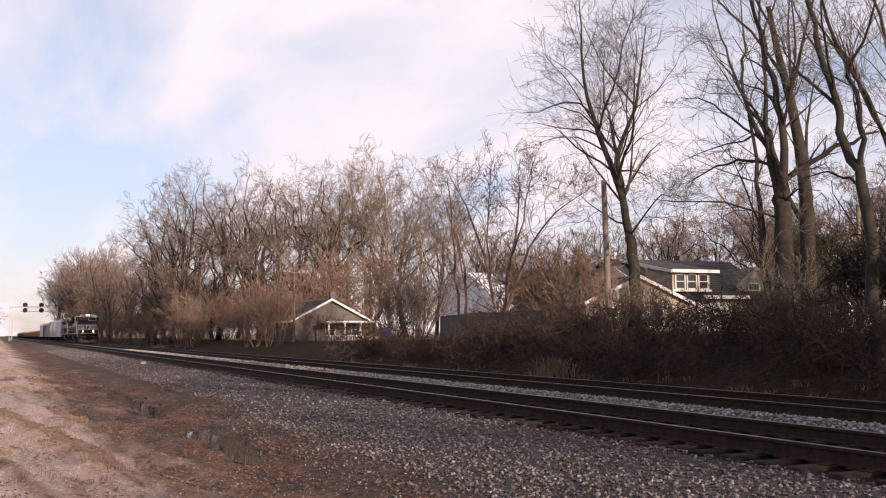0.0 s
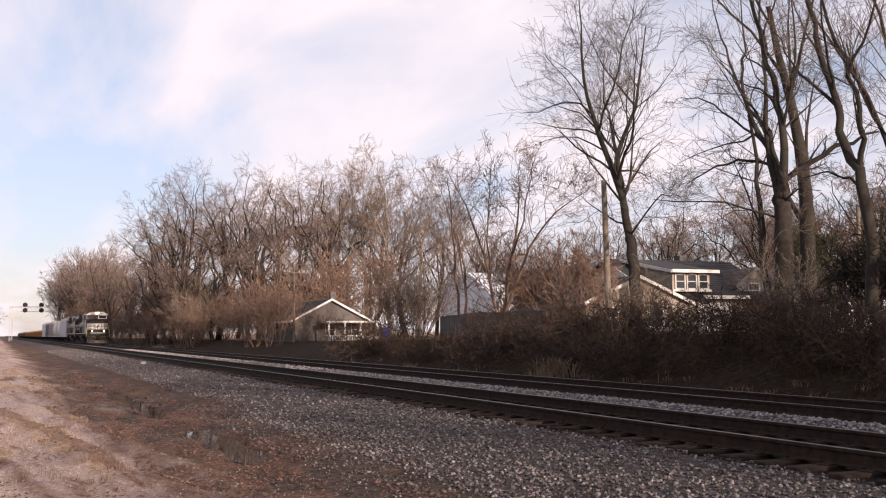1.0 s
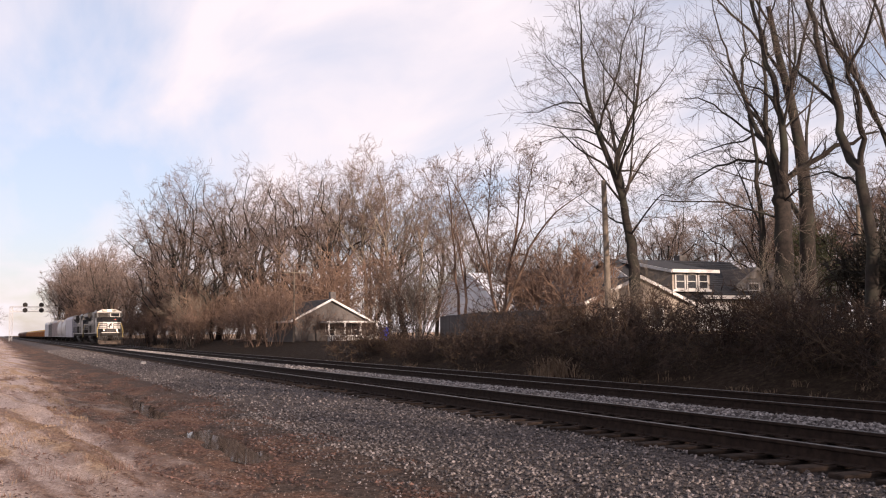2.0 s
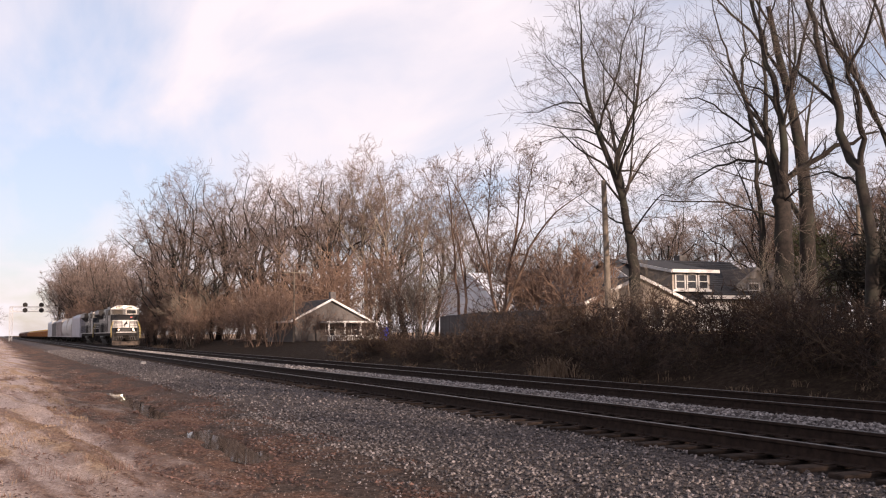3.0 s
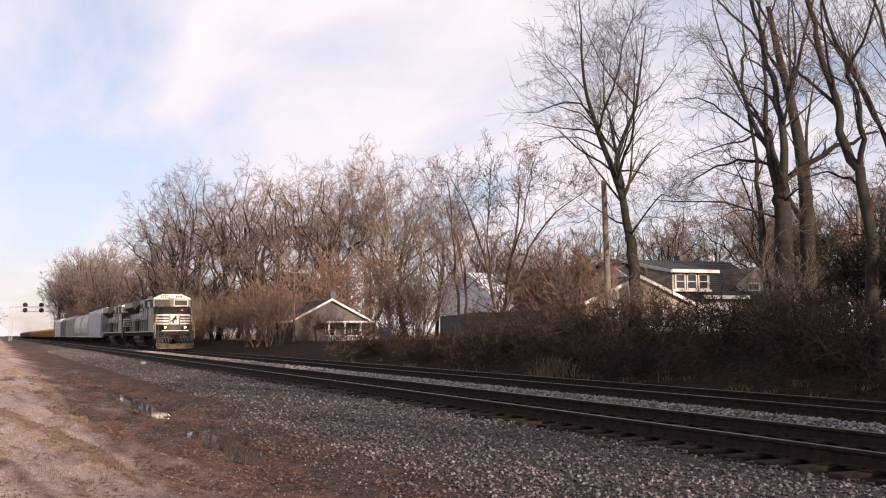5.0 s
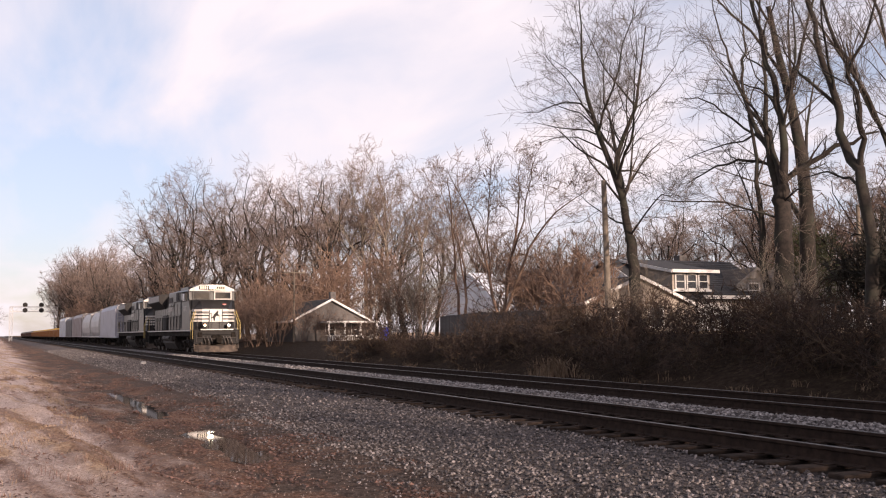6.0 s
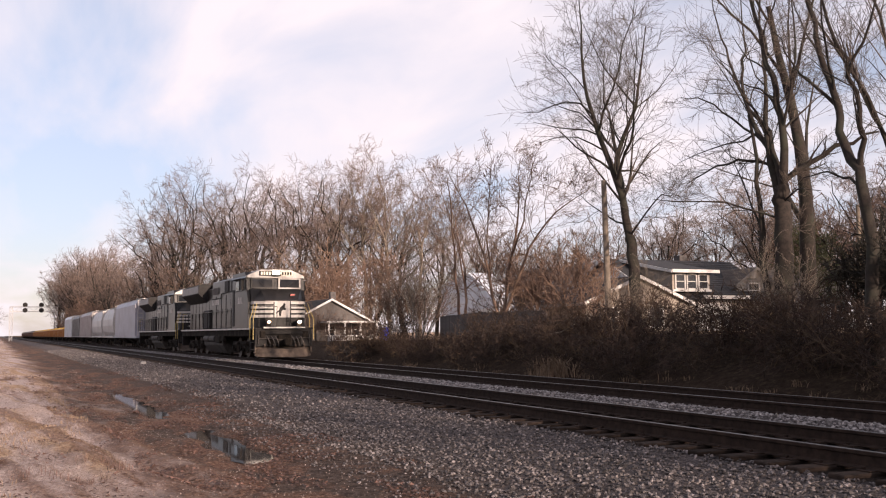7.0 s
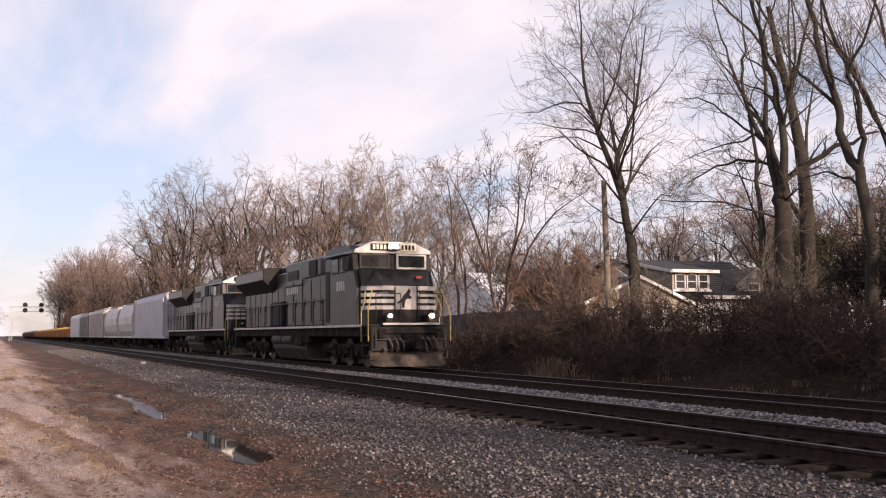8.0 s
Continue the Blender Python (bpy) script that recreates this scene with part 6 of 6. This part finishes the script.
def build_signal_bridge():
    e = tagged(new("signal_bridge"), "grey steel signal bridge over both tracks", "signal bridge")
    e.location = (-340, 0, 0)
    steel = mat("grey_signal_steel", (0.34, 0.33, 0.33), (0.46, 0.45, 0.45), 3, 0.6, 0.3)
    for y in (4.0, 17.2):
        m = part("mast", rods(*[[(dx, y + dy, -0.5), (dx, y + dy, 10.4)] for dx in (-0.4, 0.4) for dy in (-0.4, 0.4)], r=0.09), steel, e)
        rows = []
        for k in range(8):
            z = -0.3 + k * 1.3
            rows += [[(0.4, y - 0.4, z), (0.4, y + 0.4, z + 1.3)], [(-0.4, y + 0.4, z), (0.4, y + 0.4, z + 1.3)]]
        part("lacing", rods(*rows, r=0.05), steel, m)
    t = part("truss", rods(*[[(dx, 3.6, z), (dx, 17.6, z)] for dx in (-0.5, 0.5) for z in (8.9, 10.4)], r=0.1), steel, e)
    rows = []
    for k in range(10):
        y = 3.6 + k * 1.4
        rows += [[(0.5, y, 8.9 if k % 2 else 10.4), (0.5, y + 1.4, 10.4 if k % 2 else 8.9)]]
    part("lacing", rods(*rows, r=0.06), steel, t)
    part("walkway", boxes((0.5, 1.3, 3.6, 17.6, 10.4, 10.46)), steel, e)
    for y in (8.0, 12.8):
        for z in (9.3, 11.0):
            h = part("signal_head", rod(bmesh.new(), (0.9, y, z), (1.05, y, z), 0.75, 20), SOOT, e, "round black signal target")
            part("hood", rod(bmesh.new(), (1.05, y, z), (1.45, y, z), 0.25, 12), SOOT, h)
        part("bracket", rods([(0.9, y, 8.9), (0.9, y, 11.8)], r=0.08), steel, e)


build_houses()
build_fence()
build_poles()
build_signal_bridge()

# ---- dead leaves, straw and clutter on the ground ----


def blades(rng, spots, high, material, name, label, per=9, wide=0.008, spread=0.06):
    """Tufts of bent grass blades, each a folded strip of two faces."""
    V, F = [], []
    for x, y in spots:
        z = float(ground_z(x, y))
        for k in range(per):
            a = rng.uniform(0, 2 * math.pi)
            h = high * rng.uniform(0.5, 1.2)
            bx, by = x + rng.normal(0, spread), y + rng.normal(0, spread)
            lx, ly = math.cos(a), math.sin(a)
            b = rng.uniform(0.2, 0.9) * h
            w = wide * rng.uniform(0.7, 1.4)
            o = len(V)
            V += [(bx - ly * w, by + lx * w, z - 0.02), (bx + ly * w, by - lx * w, z - 0.02),
                  (bx + lx * b * 0.4 + ly * w, by + ly * b * 0.4 - lx * w, z + h * 0.6), (bx + lx * b * 0.4 - ly * w, by + ly * b * 0.4 + lx * w, z + h * 0.6),
                  (bx + lx * b, by + ly * b, z + h * rng.uniform(0.75, 1.0))]
            F += [(o, o + 1, o + 2, o + 3), (o + 3, o + 2, o + 4)]
    return tagged(shape(name, V, F, material), label, "grass", kind="stuff")


def build_litter():
    rng = np.random.default_rng(21)
    # leaves in drifts along the ruts
    V, F = [], []
    for n, x0, x1, y0, y1, size in ((17000, -24, -7, 1.7, 5.0, 0.028), (7000, -48, -22, 1.0, 5.4, 0.045), (3000, -22, -7, -0.9, 2.2, 0.03)):
        for x, y in rng.uniform((x0, y0), (x1, y1), (n, 2)):
            if noise.noise((x * 0.55, y * 1.4, 3.0)) < 0.1:
                continue
            if abs(y - 3.3) < 0.36 and (-31.5 < x < -22 or -18.3 < x < -14.2):
                continue
            z = float(ground_z(x, y)) + 0.012
            a, t = rng.uniform(0, 6.28), rng.normal(0, 0.45)
            s = size * rng.uniform(0.5, 1.1)
            u = np.array([math.cos(a), math.sin(a), 0.3 * t]) * s
            w = np.array([-math.sin(a), math.cos(a), rng.normal(0, 0.4)]) * s * 0.6
            p = np.array([x, y, z])
            curl = np.array([0, 0, s * rng.uniform(0.1, 0.5)])
            o = len(V)
            V += [tuple(p - u), tuple(p + w + curl), tuple(p + u), tuple(p - w + curl)]
            F += [(o, o + 1, o + 2), (o, o + 2, o + 3)]
    tagged(shape("dead_leaves", V, F, LEAF), "fallen reddish-brown leaves in the muddy ruts", "leaves", kind="stuff")
    spots = [(x, y) for x, y in rng.uniform((-46, -3.0), (-9, 1.5), (3800, 2)) if noise.noise((x * 0.25, y * 1.1, 7.0)) > 0.12]
    spots += [(x, y) for x, y in rng.uniform((-110, -5.0), (-44, 0.8), (900, 2))]
    blades(rng, spots, 0.045, STRAW, "dry_grass", "short dry straw-coloured winter grass", 8, 0.0035, 0.1)
    spots = [(x, y) for x, y in rng.uniform((-60, 16.2), (-13, 18.6), (700, 2)) if noise.noise((x * 0.5, y, 2.0)) > -0.05]
    blades(rng, spots[::2], 0.19, STRAW, "bank_grass", "dry grass along the foot of the bank", 8, 0.009, 0.12)
    weed = [(-31.0, 18.0), (-30.4, 18.2), (-29.7, 17.9), (-118, 16.9), (-116.5, 17.0), (-119.5, 17.3), (-115, 17.2)]
    blades(rng, [(x + rng.normal(0, 0.35), y + rng.normal(0, 0.2)) for x, y in weed for k in range(10)], 0.75, STRAW, "straw_clump", "tall pale clump of dry grass", 10, 0.012, 0.15)
    spots = [(-12.3, 1.35), (-12.8, 1.2), (-11.3, 0.75), (-11.6, 1.0), (-11.5, 0.35)]
    blades(rng, [(x + rng.normal(0, 0.12), y + rng.normal(0, 0.1)) for x, y in spots for k in range(2)], 0.11, LEAF, "dead_weed", "small dead reddish weed stalks", 16, 0.0028, 0.09)
    # a pale stone block beside the line and a fallen pale branch on the bank
    bm = boxes((-0.15, 0.15, -0.13, 0.13, -0.1, 0.12), bevel=0.05)
    st = new("pale_rock", bpy.data.meshes.new("pale_rock"))
    bm.to_mesh(st.data)
    bm.free()
    st.data.materials.append(mat("pale_rock_face", (0.3, 0.275, 0.26), (0.42, 0.395, 0.37), 8, 0.8, bump=0.4))
    st.location = (-53.3, 7.0, float(ground_z(-53.3, 7.0)) + 0.03)
    tagged(st, "pale rock lying on the ballast shoulder", "rock")
    bm = bmesh.new()
    rod(bm, (-33.0, 19.0, 1.05), (-31.5, 19.1, 1.22), 0.03, 6)
    rod(bm, (-31.5, 19.1, 1.22), (-30.4, 19.0, 1.5), 0.022, 6)
    br = new("fallen_branch", bpy.data.meshes.new("fallen_branch"))
    bm.to_mesh(br.data)
    bm.free()
    br.data.materials.append(PALE_BARK)
    tagged(br, "pale fallen branch caught in the brambles", "branch")
    # blue plastic barrel near the cottage
    b = tagged(new("plastic_barrel"), "bright blue plastic barrel near the cottage", "barrel")
    b.location = (-60, 23.0, drop_at(-60, 23.0))
    blue = mat("blue_plastic", (0.05, 0.06, 0.5), (0.08, 0.09, 0.65), 4, 0.35)
    bm = rod(bmesh.new(), (0, 0, 0), (0, 0, 0.86), 0.28, 20)
    for z in (0.28, 0.58):
        rod(bm, (0, 0, z), (0, 0, z + 0.05), 0.3, 20)
    part("drum", bm, blue, b)
    part("lid", rod(bmesh.new(), (0, 0, 0.86), (0, 0, 0.91), 0.3, 20), blue, b)


build_litter()


def motions():
    """The train passes at a steady speed, its wheels rolling."""
    for thing, dx in TRAIN:
        walk(thing, [(t, pose(FRONT_AT_END + SPEED * (t - 8) + dx, FAR, 0)) for t in (0, 2, 4, 6, 8)])
    for w, r, x, z in WHEELS[:36]:
        walk(w, [(k / FPS, pose(x, 0, z, 0, math.degrees(SPEED * k / FPS / r), 0)) for k in range(8 * FPS + 1)])


motions()
